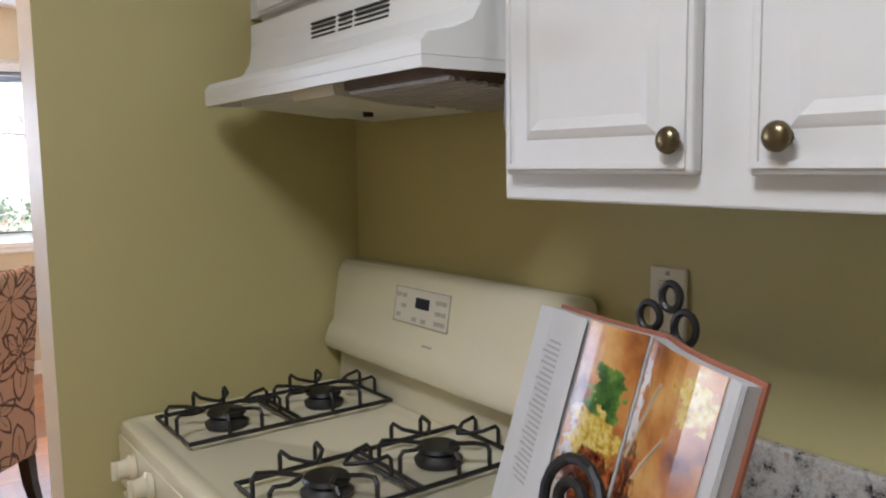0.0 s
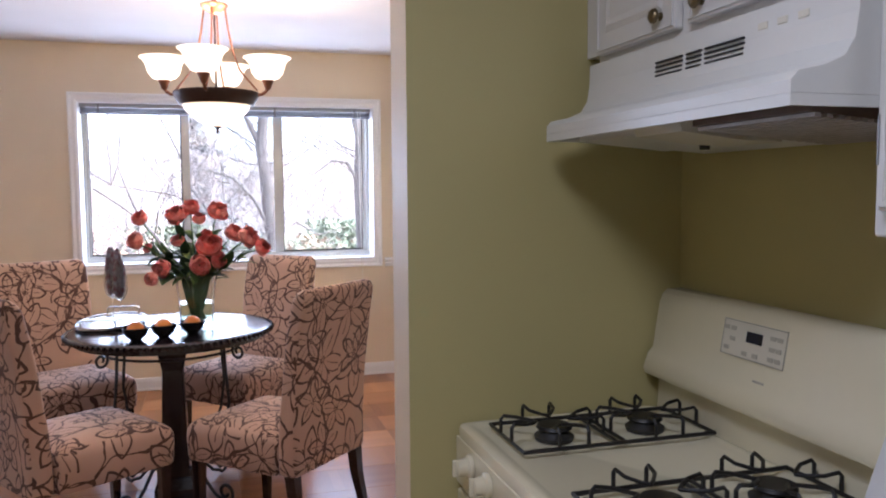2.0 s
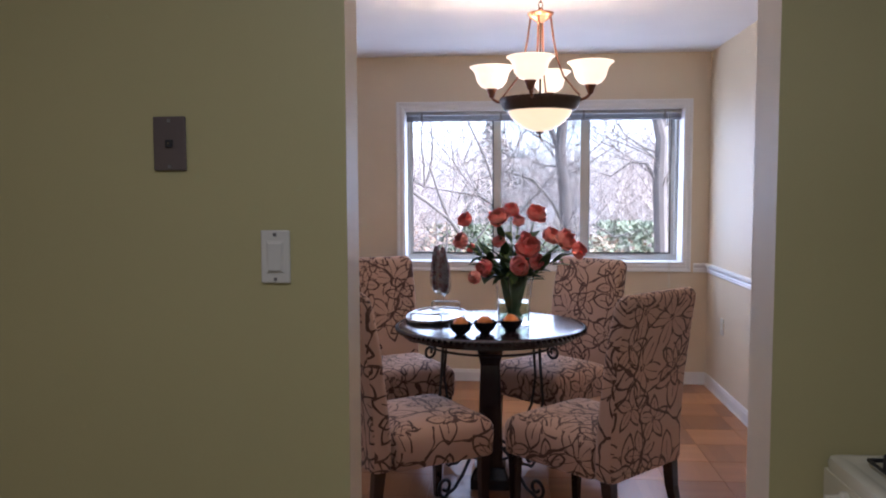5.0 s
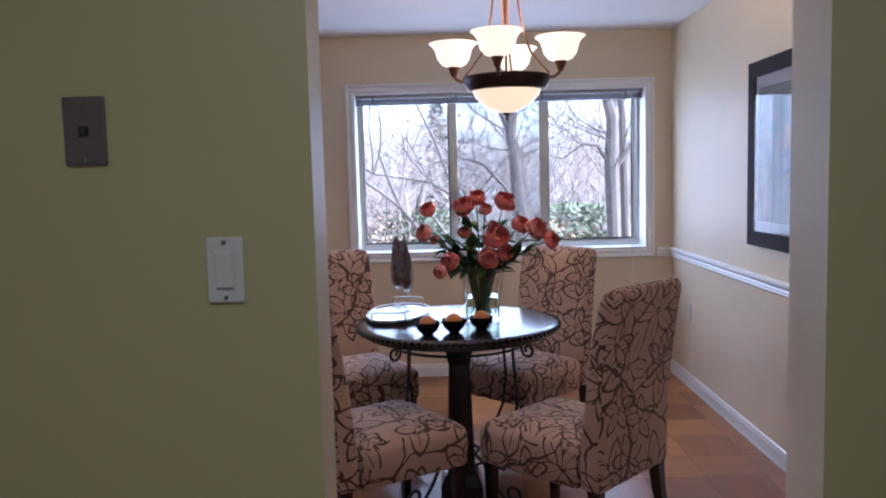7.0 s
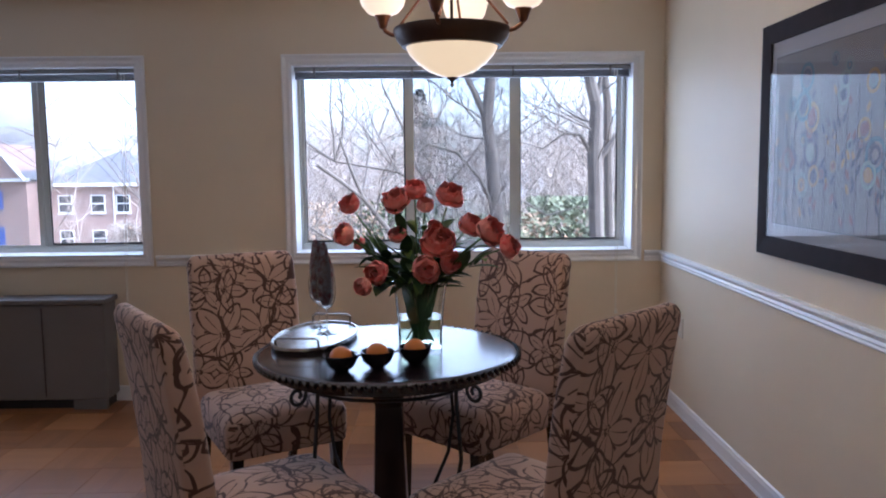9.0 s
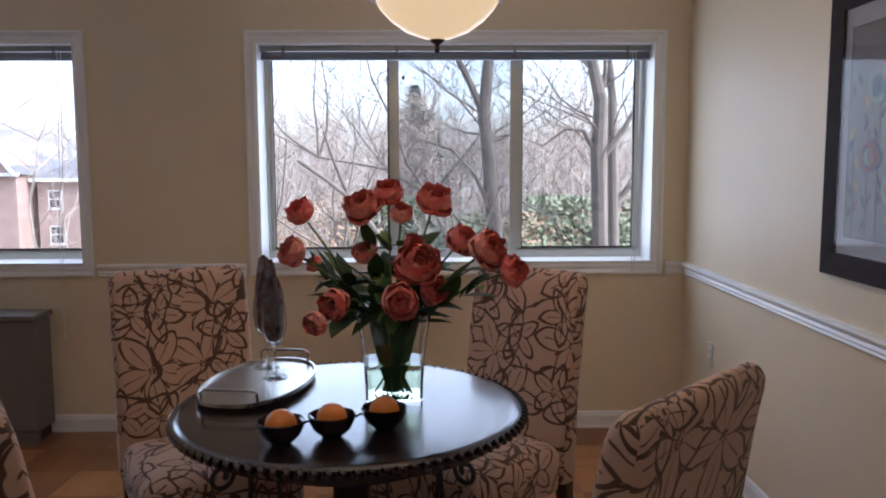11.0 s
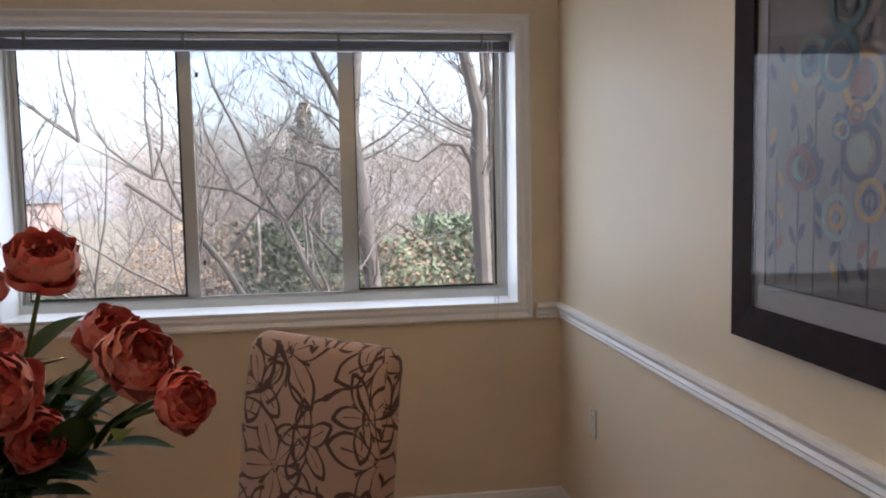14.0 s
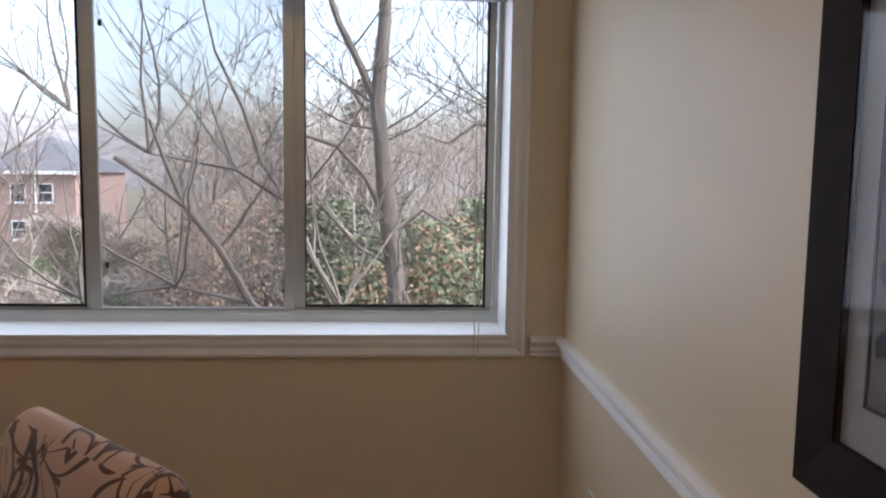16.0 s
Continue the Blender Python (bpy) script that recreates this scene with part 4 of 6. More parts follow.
M_GRANITE = granite()
solid("countertop", soft_box(0.56, K_EAST - 0.002, -0.60, 0.812, 0.886, 0.922, 0.006), M_GRANITE, "grey speckled granite countertop with a low backsplash", "countertop")
solid("backsplash", soft_box(K_EAST - 0.022, K_EAST - 0.002, -0.60, 0.812, 0.9225, 1.05, 0.004), M_GRANITE, "grey speckled granite backsplash strip", "backsplash")
basec = thing("base_cabinet", "white painted base cabinet under the granite counter", "cabinet")
part("body", boxes((0.60, K_EAST - 0.004, -0.60, 0.806, 0.10, 0.885)), M_CABINET, basec)
part("toe_kick", boxes((0.66, K_EAST - 0.004, -0.60, 0.806, 0.0, 0.099)), M_DARKSLOT, basec)

# ---------- kitchen: range ----------
RY0, RY1, RX, RZ = 0.818, 1.548, 0.572, 0.926
rng = thing("gas_range", "bisque enamelled gas range with black grates and burners", "range")
part("body", soft_box(RX + 0.014, K_EAST - 0.012, RY0 + 0.003, RY1 - 0.003, 0.09, RZ - 0.03, 0.004), M_BISQUE, rng)
part("plinth", boxes((RX + 0.06, K_EAST - 0.03, RY0 + 0.02, RY1 - 0.02, 0.0, 0.089)), M_DARKSLOT, rng)
secs = [[(x + (RX + 1.05) / 2, y + (RY0 + RY1) / 2, z) for x, y in ring(1.05 - RX + g, RY1 - RY0 + g, 0.022)] for z, g in ((RZ - 0.030, -0.006), (RZ - 0.012, 0.0), (RZ - 0.003, -0.006), (RZ, -0.02), (RZ, -0.05), (RZ - 0.006, -0.07))]
part("cooktop", loft(secs), M_BISQUE, rng, smooth=True)
part("control_panel", loft([[(x, y, z) for y in (RY0 + 0.004, RY1 - 0.004) for z in ((0.80, 0.898) if y < 1 else (0.898, 0.80))] for x in (RX + 0.0135, RX)]), M_BISQUE, rng)
for y in (1.44, 1.336, 0.98, 0.88):
    k = turned(((0, 0.032), (0.012, 0.032), (0.016, 0.029), (0.018, 0.012), (0.024, 0.008), (0.024, 0.0)), 20)
    bmesh.ops.transform(k, matrix=Matrix.Translation((RX - 0.001, y, 0.865)) @ Matrix.Rotation(radians(-90), 4, "Y"), verts=k.verts)
    kn = part("knob", k, M_BISQUE, rng, "bisque control knob", smooth=True)
    part("grip", soft_box(RX - 0.040, RX - 0.030, y - 0.004, y + 0.004, 0.848, 0.882, 0.002), M_BISQUE, kn)
part("oven_door", soft_box(RX + 0.001, RX + 0.0135, RY0 + 0.006, RY1 - 0.006, 0.22, 0.785, 0.004), M_BISQUE, rng)
part("oven_handle", bar([(RX - 0.04, RY0 + 0.06, 0.75), (RX - 0.045, RY0 + 0.08, 0.75), (RX - 0.045, RY1 - 0.08, 0.75), (RX - 0.04, RY1 - 0.06, 0.75)], 0.011, 10), M_BISQUE, rng)
part("drawer", soft_box(RX + 0.001, RX + 0.0135, RY0 + 0.006, RY1 - 0.006, 0.095, 0.212, 0.004), M_BISQUE, rng)
bgp = [(1.048, RZ - 0.025), (1.052, 0.985), (1.050, 0.998), (1.016, 1.004), (1.012, 1.018), (1.024, 1.05), (1.036, 1.062), (1.044, 1.120), (1.052, 1.165), (1.060, 1.184), (1.072, 1.194), (K_EAST - 0.012, 1.194), (K_EAST - 0.012, RZ - 0.025)]
bg = bmesh.new()
rows = []
for y, inset in ((RY0, 0.014), (RY0 + 0.004, 0.006), (RY0 + 0.014, 0.0), (RY1 - 0.014, 0.0), (RY1 - 0.004, 0.006), (RY1, 0.014)):
    rows.append([(x + inset if x < 1.08 else x, y, z - (inset if z > 1.1 else 0)) for x, z in bgp])
part("backguard", loft(rows), M_BISQUE, rng, "curved bisque backguard", smooth=True)
part("control_label", loft([[(1.0405 - o, y, 1.098) for y in (1.115, 1.292)] + [(1.0520 - o, y, 1.166) for y in (1.292, 1.115)] for o in (0.0, 0.0015)]), M_PLASTIC, rng, "pale control panel label")
part("display", loft([[(1.0460 - o, y, 1.130) for y in (1.178, 1.222)] + [(1.0493 - o, y, 1.150) for y in (1.222, 1.178)] for o in (0.0, 0.0026)]), surface("dark blue display", (0.008, 0.01, 0.03), 0.15), rng, "dark blue clock display")
M_PRINTLINE = surface("grey printed line", (0.36, 0.35, 0.30), 0.5)
for ya, yb, za, zb in ((1.115, 1.292, 1.098, 1.0995), (1.115, 1.292, 1.1645, 1.166), (1.115, 1.1165, 1.098, 1.166), (1.2905, 1.292, 1.098, 1.166)):
    part("label_line", loft([[(1.0405 + (z - 1.098) * 0.169 - o, y, z) for y, z in ((ya, za), (yb, za), (yb, zb), (ya, zb))] for o in (0.0012, 0.0022)]), M_PRINTLINE, rng)
M_PRINTGREY = surface("grey printed key", (0.46, 0.44, 0.37), 0.5)
for y, z in ((1.262, 1.150), (1.282, 1.150), (1.262, 1.130), (1.150, 1.148), (1.132, 1.148), (1.150, 1.128), (1.132, 1.128), (1.150, 1.110), (1.132, 1.110), (1.222, 1.108), (1.192, 1.108), (1.276, 1.112)):
    x = 1.0405 + (z - 1.098) * 0.169
    part("key", boxes((x - 0.0030, x - 0.0012, y - 0.007, y + 0.007, z - 0.004, z + 0.004)), M_PRINTGREY, rng)
part("badge", boxes((1.0352, 1.0368, 1.16, 1.19, 1.060, 1.0655)), M_PRINTGREY, rng, "small grey oval badge")


def grate(y0, y1, x0, x1):
    g = part("grate", bar([(x0, y0, RZ + 0.008), (x1, y0, RZ + 0.008), (x1, y1, RZ + 0.008), (x0, y1, RZ + 0.008)], 0.0042, 6, True), M_BLACK_IRON, rng, "black wire grate")
    xm, ym = (x0 + x1) / 2, (y0 + y1) / 2
    for dx in (-0.008, 0.008):
        part("cross_bar", bar([(xm + dx, y0, RZ + 0.008), (xm + dx, y1, RZ + 0.008)], 0.0038, 6), M_BLACK_IRON, g)
    for bx in ((x0 + xm) / 2, (x1 + xm) / 2):
        for px, py, qx, qy in ((bx, y0, 0, 1), (bx, y1, 0, -1), (x0 if bx < xm else xm + 0.008, ym, 1, 0), (xm - 0.008 if bx < xm else x1, ym, -1, 0)):
            reach = 0.062
            for side in (-1, 1):
                ox, oy = (side * 0.030, 0) if qx == 0 else (0, side * 0.030)
                path = [(px + ox, py + oy, RZ + 0.009), (px + ox, py + oy, RZ + 0.036), (px + ox + qx * 0.006, py + oy + qy * 0.006, RZ + 0.043), (px + ox * 0.9 + qx * reach * 0.5, py + oy * 0.9 + qy * reach * 0.5, RZ + 0.039), (px + ox * 0.35 + qx * reach * 0.85, py + oy * 0.35 + qy * reach * 0.85, RZ + 0.036), (px + qx * reach, py + qy * reach, RZ + 0.035)]
                part("finger", bar(path, 0.0036, 6), M_BLACK_IRON, g)


for y0, y1 in ((1.298, 1.484), (0.905, 1.092)):
    grate(y0, y1, 0.627, 1.034)
M_STEELDULL = surface("dull grey aluminium", (0.05, 0.048, 0.046), 0.5, 0.5)
for y in (1.391, 0.998):
    for x in (0.729, 0.932):
        b = part("burner", turned(((0.038, -0.004), (0.040, 0.004), (0.032, 0.010), (0.028, 0.016), (0, 0.016)), 24, (x, y, RZ)), M_STEELDULL, rng, "grey aluminium burner base", smooth=True)
        part("burner_cap", turned(((0, 0.017), (0.033, 0.017), (0.036, 0.020), (0.033, 0.026), (0, 0.028)), 24, (x, y, RZ)), M_BLACK_IRON, b, "black burner cap", smooth=True)

fix = thing("ceiling_light", "round white glass kitchen ceiling light", "ceiling light")
part("rim", turned(((0.235, CEIL - 0.03), (0.25, CEIL - 0.03), (0.25, CEIL - 0.001), (0.235, CEIL - 0.001)), 36, (-0.15, 0.20, 0)), M_BRASS, fix)
part("diffuser", turned(((0, CEIL - 0.055), (0.12, CEIL - 0.05), (0.20, CEIL - 0.035), (0.234, CEIL - 0.012), (0, CEIL - 0.010)), 36, (-0.15, 0.20, 0)), M_SHADE, fix, "lit white glass diffuser", smooth=True)

# ---------- on the table: vase and flowers ----------
TOP = TZ + 0.001
VX, VY = -0.012, 3.825
M_GLASS = glass("clear glass", (0.97, 0.99, 0.98), 0.0, 1.45)
M_WATER = glass("green-tinted water", (0.80, 0.90, 0.70), 0.0, 1.33)
M_STEM = surface("green stem", (0.10, 0.17, 0.045), 0.5, vary=0.25, scale=20)
M_LEAF = surface("dark green leaf", (0.05, 0.095, 0.03), 0.62, vary=0.3, scale=15, per_piece=0.35, spec=0.2)
M_LEAFLIGHT = surface("fresh green leaf", (0.16, 0.24, 0.05), 0.6, vary=0.25, scale=15, spec=0.25)


def petal_material(name, inner, outer):
    m, n, l, b = material(name)
    geo, info = n.new("ShaderNodeNewGeometry"), n.new("ShaderNodeObjectInfo")
    tex = n.new("ShaderNodeTexCoord")
    nz = n.new("ShaderNodeTexNoise")
    nz.inputs["Scale"].default_value = 30
    l.new(tex.outputs["Object"], nz.inputs["Vector"])
    f = math_node(n, l, "ADD", math_node(n, l, "MULTIPLY", geo.outputs["Random Per Island"], 0.5), math_node(n, l, "ADD", math_node(n, l, "MULTIPLY", info.outputs["Random"], 0.3), math_node(n, l, "MULTIPLY_ADD", nz.outputs["Fac"], 0.8, -0.3)))
    mix = n.new("ShaderNodeMix")
    mix.data_type = "RGBA"
    l.new(f, mix.inputs[0])
    mix.inputs[6].default_value, mix.inputs[7].default_value = (*inner, 1), (*outer, 1)
    l.new(mix.outputs[2], b.inputs["Base Color"])
    b.inputs["Roughness"].default_value = 0.55
    b.inputs["Subsurface Weight"].default_value = 0.15
    b.inputs["Subsurface Radius"].default_value = (0.01, 0.004, 0.003)
    return m


M_PETAL = petal_material("coral peony petal", (0.82, 0.082, 0.075), (0.97, 0.48, 0.39))

vase = thing("glass_vase", "clear square flared glass vase with water on the table", "vase", pose(VX, VY, TOP, 0, 0, 5))
def sq(w, z, r=0.012):
    return [(x, y, z) for x, y in ring(w, w, r, 4)]
part("vase_wall", loft([sq(0.148, 0.0), sq(0.150, 0.05), sq(0.158, 0.12), sq(0.172, 0.19), sq(0.190, 0.238), sq(0.180, 0.238), sq(0.162, 0.19), sq(0.148, 0.12), sq(0.140, 0.05), sq(0.138, 0.016)]), M_GLASS, vase, smooth=True).visible_shadow = False
part("water", loft([sq(0.1365, 0.0175), sq(0.138, 0.05), sq(0.1435, 0.106)]), M_WATER, vase, "clear water").visible_shadow = False

bq = thing("flower_bouquet", "coral pink peony tulips with dark green leaves in the vase", "flowers", pose(VX, VY, TOP))


def petal(bm, m, length, width, cup, ruffle, rn):
    """One cupped, blunt petal with a frilled tip that starts at the origin and rises along z, curving out."""
    nu, nv = 8, 5
    grid = []
    wave = rn.uniform(0, 6.28)
    for i in range(nv + 1):
        v = i / nv
        row = []
        for j in range(nu + 1):
            u = (j / nu - 0.5) * 2
            w = width * math.sin(math.pi * (0.12 + 0.64 * v ** 0.8)) ** 0.7
            frill = ruffle * v ** 2 * (0.7 * math.sin(5.0 * u + wave) + 0.9 * rn.uniform(-1, 1))
            x = u * w * 0.5
            y = cup * math.sin(math.pi * 0.74 * v) - 0.26 * w * u * u + frill
            z = length * v * (1 - 0.16 * u * u * v) - 0.05 * length * v ** 5 + 0.8 * frill
            row.append(bm.verts.new(m @ Vector((x, y, z))))
        grid.append(row)
    for i in range(nv):
        for j in range(nu):
            bm.faces.new((grid[i][j], grid[i][j + 1], grid[i + 1][j + 1], grid[i + 1][j]))


def bloom(seed, size, openness):
    rn = random.Random(seed)
    bm = bmesh.new()
    for layer, (count, tilt, ln, wd) in enumerate(((3, -10, 0.62, 0.50), (5, -4, 0.74, 0.68), (6, 3, 0.84, 0.85), (6, 9 * openness, 0.90, 0.98), (6, 17 * openness, 0.88, 1.05), (4, 34 * openness, 0.74, 0.98))):
        for k in range(count):
            a = 2 * math.pi * (k + rn.uniform(-0.25, 0.25)) / count + layer * 0.6
            m = Matrix.Rotation(a, 4, "Z") @ Matrix.Translation((0, 0.003 + 0.0015 * layer, 0)) @ Matrix.Rotation(radians(-tilt - rn.uniform(-8, 10)), 4, "X")
            petal(bm, m, size * ln * rn.uniform(0.88, 1.1), size * wd, size * 0.35, size * 0.050, rn)
    return mesh_of("bloom", bm, M_PETAL, True)


BLOOMS = [bloom(s, z, o) for s, z, o in ((1, 0.078, 0.75), (2, 0.082, 0.95), (3, 0.074, 0.5), (4, 0.086, 1.05))]
BUD = bloom(9, 0.046, 0.25)


def leaf_mesh(length, width, droop, fold=0.25):
    bm = bmesh.new()
    rows = []
    for i in range(9):
        v = i / 8
        w = width * math.sin(math.pi * (0.06 + 0.94 * v) ** 0.75) * 0.5 if i < 8 else 0.0008
        y, z = length * v * (1 - 0.25 * droop * v), length * (0.35 * v - droop * v * v * 0.5)
        rows.append([bm.verts.new((-w, y, z + fold * w)), bm.verts.new((0, y, z)), bm.verts.new((w, y, z + fold * w))])
    for a, c in zip(rows, rows[1:]):
        for k in range(2):
            bm.faces.new((a[k], a[k + 1], c[k + 1], c[k]))
    return bm


LEAVES = [mesh_of("leaf", leaf_mesh(ln, wd, dr), mt, True) for ln, wd, dr, mt in ((0.13, 0.050, 0.6, M_LEAF), (0.11, 0.042, 0.2, M_LEAF), (0.09, 0.036, 0.9, M_LEAFLIGHT), (0.14, 0.054, 0.35, M_LEAF))]


def member(name, me, parent, m):
    ob = new(name, me)
    ob.parent = parent
    ob.matrix_local = m
    return ob


# bloom: place from the vase foot, which mesh, scale
BLOSSOMS = ((-0.218, -0.04, 0.520, 2, 1.0), (-0.233, -0.06, 0.427, 0, 0.95), (-0.191, 0.00, 0.394, 9, 1.0), (-0.067, -0.06, 0.531, 3, 1.0), (-0.010, 0.02, 0.562, 1, 0.95), (0.024, -0.02, 0.515, 9, 1.3),
            (0.105, -0.05, 0.547, 3, 1.0), (0.062, -0.12, 0.401, 3, 1.2), (0.025, -0.17, 0.330, 0, 1.1), (-0.124, -0.13, 0.318, 0, 0.95), (-0.167, -0.15, 0.279, 9, 1.3), (0.168, -0.02, 0.447, 1, 0.95),
            (0.229, -0.12, 0.437, 1, 1.08), (0.287, -0.15, 0.394, 2, 1.0), (0.097, -0.09, 0.341, 2, 1.0), (-0.059, -0.04, 0.418, 9, 1.4), (0.057, -0.06, 0.447, 9, 1.1))
rnd = random.Random(21)
for bx, by, bz, kind, sc in BLOSSOMS:
    head = Vector((bx, by, bz - 0.035))
    foot = Vector((-bx * 0.16 + rnd.uniform(-0.02, 0.02), -by * 0.16 + rnd.uniform(-0.02, 0.02), 0.022))
    neck = Vector((bx * 0.26, by * 0.26, 0.225))
    mid = neck.lerp(head, 0.55) + Vector((bx * 0.06, by * 0.06, 0.03))
    part("stem", bar([foot, foot.lerp(neck, 0.5), neck, mid, head], 0.0032, 6), M_STEM, bq, "green stem", smooth=True)
    d = (head - mid).normalized() + Vector((0, -0.62, 0.12))
    rot = d.to_track_quat("Z", "Y").to_matrix().to_4x4()
    member("bloom", BUD if kind == 9 else BLOOMS[kind], bq, Matrix.Translation(head) @ rot @ Matrix.Rotation(rnd.uniform(0, 6.28), 4, "Z") @ Matrix.Scale(sc * 0.80, 4))
    for _ in range(6):
        p = neck.lerp(head, rnd.uniform(0.0, 0.75))
        a = math.atan2(by, bx) + rnd.uniform(-1.4, 1.4)
        member("leaf", rnd.choice(LEAVES), bq, Matrix.Translation(p) @ Matrix.Rotation(a - math.pi / 2, 4, "Z") @ Matrix.Rotation(radians(rnd.uniform(-25, 45)), 4, "X") @ Matrix.Scale(rnd.uniform(0.7, 1.1), 4))
for k in range(30):
    a = 2 * math.pi * k / 22 + rnd.uniform(-0.2, 0.2)
    member("leaf", LEAVES[rnd.choice((0, 1, 3))], bq, Matrix.Translation((0.06 * math.cos(a), 0.06 * math.sin(a), rnd.uniform(0.21, 0.34))) @ Matrix.Rotation(a - math.pi / 2, 4, "Z") @ Matrix.Rotation(radians(rnd.uniform(-45, 40)), 4, "X") @ Matrix.Scale(rnd.uniform(0.8, 1.15), 4))
for k in range(5):
    a = 2 * math.pi * k / 5
    part("blade", loft([[(0.028 * math.cos(a) * f + x, 0.028 * math.sin(a) * f + y, z) for x, y in ring(w, 0.004, 0.001, 2)] for f, z, w in ((0.4, 0.025, 0.010), (1.0, 0.10, 0.030), (1.7, 0.20, 0.040), (2.2, 0.26, 0.022))]), M_LEAF, bq, "broad leaf inside the vase", smooth=True)

# ---------- tray, glasses, napkins ----------
M_MIRROR = surface("mirror glass", (0.90, 0.91, 0.90), 0.03, 1.0, vary=0.02, bump=0.0)
M_SILVER = surface("antique silver", (0.45, 0.44, 0.41), 0.25, 1.0, vary=0.15, scale=40)
tray = thing("mirror_tray", "oval mirrored tray with a silver rim and handles", "tray", pose(-0.400, 3.955, TOP, 0, 0, -8))
def oval(f, z, n=48, a=0.142, b=0.245):
    return [(f * a * math.copysign(abs(math.cos(t)) ** 0.8, math.cos(t)), f * b * math.sin(t), z) for t in [2 * math.pi * k / n for k in range(n)]]
part("mirror", loft([oval(0.96, 0.010), oval(0.96, 0.014)]), M_MIRROR, tray, "mirrored plate")
part("rim", loft([oval(0.97, 0.008), oval(1.0, 0.007), oval(1.02, 0.012), oval(1.015, 0.022), oval(0.985, 0.022), oval(0.965, 0.0145)]), M_SILVER, tray, "tarnished silver rim", smooth=True)
for s in (-1, 1):
    part("handle", bar([(-0.075, s * 0.214, 0.015), (-0.076, s * 0.222, 0.045), (-0.066, s * 0.224, 0.052), (0.066, s * 0.224, 0.052), (0.076, s * 0.222, 0.045), (0.075, s * 0.214, 0.015)], 0.0042, 8), M_SILVER, tray, "silver bar handle")
    for t in (-1, 1):
        part("foot", turned(((0, 0), (0.006, 0.0), (0.007, 0.004), (0.004, 0.0075), (0, 0.0075)), 12, (t * 0.085, s * 0.13, 0)), M_SILVER, tray)


def napkin_material():
    m, n, l, b = material("grey print napkin")
    tex = n.new("ShaderNodeTexCoord")
    a = n.new("ShaderNodeTexNoise")
    a.inputs["Scale"].default_value = 40
    l.new(tex.outputs["Object"], a.inputs["Vector"])
    r = n.new("ShaderNodeValToRGB")
    r.color_ramp.elements[0].position, r.color_ramp.elements[0].color = 0.40, (0.30, 0.285, 0.28, 1)
    r.color_ramp.elements[1].position, r.color_ramp.elements[1].color = 0.66, (0.20, 0.06, 0.065, 1)
    l.new(a.outputs["Fac"], r.inputs[0])
    l.new(r.outputs[0], b.inputs["Base Color"])
    b.inputs["Roughness"].default_value = 0.9
    return m


M_NAPKIN = napkin_material()
for gx, gy, turn in ((-0.410, 4.110, 15), (-0.362, 3.990, -10)):
    g = thing("wine_glass", "stemmed wine glass holding a folded napkin on the tray", "glass", pose(gx, gy, TOP + 0.0145, 0, 0, turn), "wine glasses on the tray")
    part("bowl", turned(((0.003, 0.092), (0.018, 0.100), (0.030, 0.118), (0.036, 0.145), (0.037, 0.175), (0.034, 0.215), (0.033, 0.215), (0.0355, 0.175), (0.0345, 0.146), (0.0285, 0.120), (0.017, 0.1025), (0, 0.096)), 28), M_GLASS, g, smooth=True).visible_shadow = False
    part("stem", turned(((0.037, 0.0), (0.038, 0.0015), (0.020, 0.004), (0.006, 0.009), (0.0038, 0.02), (0.0035, 0.07), (0.005, 0.088), (0.0, 0.0915)), 24), M_GLASS, g, "glass stem and foot", smooth=True).visible_shadow = False
    nap = thing("cloth_napkin", "grey and burgundy napkin folded to a point in the glass", "napkin", pose(gx, gy, TOP + 0.0145, 0, 0, turn), "napkins in the glasses")
    bm = bmesh.new()
    for k, (tip, ang) in enumerate(((0.345, -0.35), (0.30, 0.5), (0.27, 2.4))):
        ca, sa = math.cos(ang), math.sin(ang)
        prev = None
        for z, w in ((0.106, 0.014), (0.14, 0.028), (0.20, 0.029), (0.24, 0.030), (0.29 * tip / 0.3, 0.016), (tip, 0.001)):
            row = [bm.verts.new((ca * u * w - sa * (0.006 * k - 0.004 + 0.006 * math.cos(u * 4)), sa * u * w + ca * (0.006 * k - 0.004 + 0.006 * math.cos(u * 4)), z)) for u in (-1, -0.5, 0, 0.5, 1)]
            if prev:
                for i in range(4):
                    bm.faces.new((prev[i], prev[i + 1], row[i + 1], row[i]))
            prev = row
    bmesh.ops.solidify(bm, geom=list(bm.faces), thickness=0.002)
    part("fold", bm, M_NAPKIN, nap, smooth=True)

# ---------- triple bowl with oranges ----------
M_LACQUER = surface("black lacquer", (0.010, 0.008, 0.008), 0.2, vary=0.2, coat=0.4)
M_ORANGE = surface("orange peel", (0.72, 0.24, 0.035), 0.42, vary=0.12, scale=18, fine=320, bump=0.5, depth=0.001)
dish = thing("triple_bowl", "three joined black bowls in a row, one orange in each", "bowl")
spots = ((-0.248, 3.485), (-0.139, 3.528), (-0.022, 3.582))
for x, y in spots:
    part("cup", turned(((0.0, 0.0), (0.022, 0.0), (0.024, 0.004), (0.042, 0.020), (0.052, 0.040), (0.055, 0.054), (0.052, 0.055), (0.048, 0.041), (0.038, 0.023), (0.018, 0.010), (0, 0.009)), 32, (x, y, TOP)), M_LACQUER, dish, smooth=True)
    o = turned([(0.0355 * math.sin(math.pi * k / 14), 0.044 - 0.034 * math.cos(math.pi * k / 14)) for k in range(15)], 24)
    ob = solid("orange", o, M_ORANGE, "ripe orange in the black bowl", "fruit", "", "oranges", True)
    ob.location = (x, y, TOP + 0.0008)
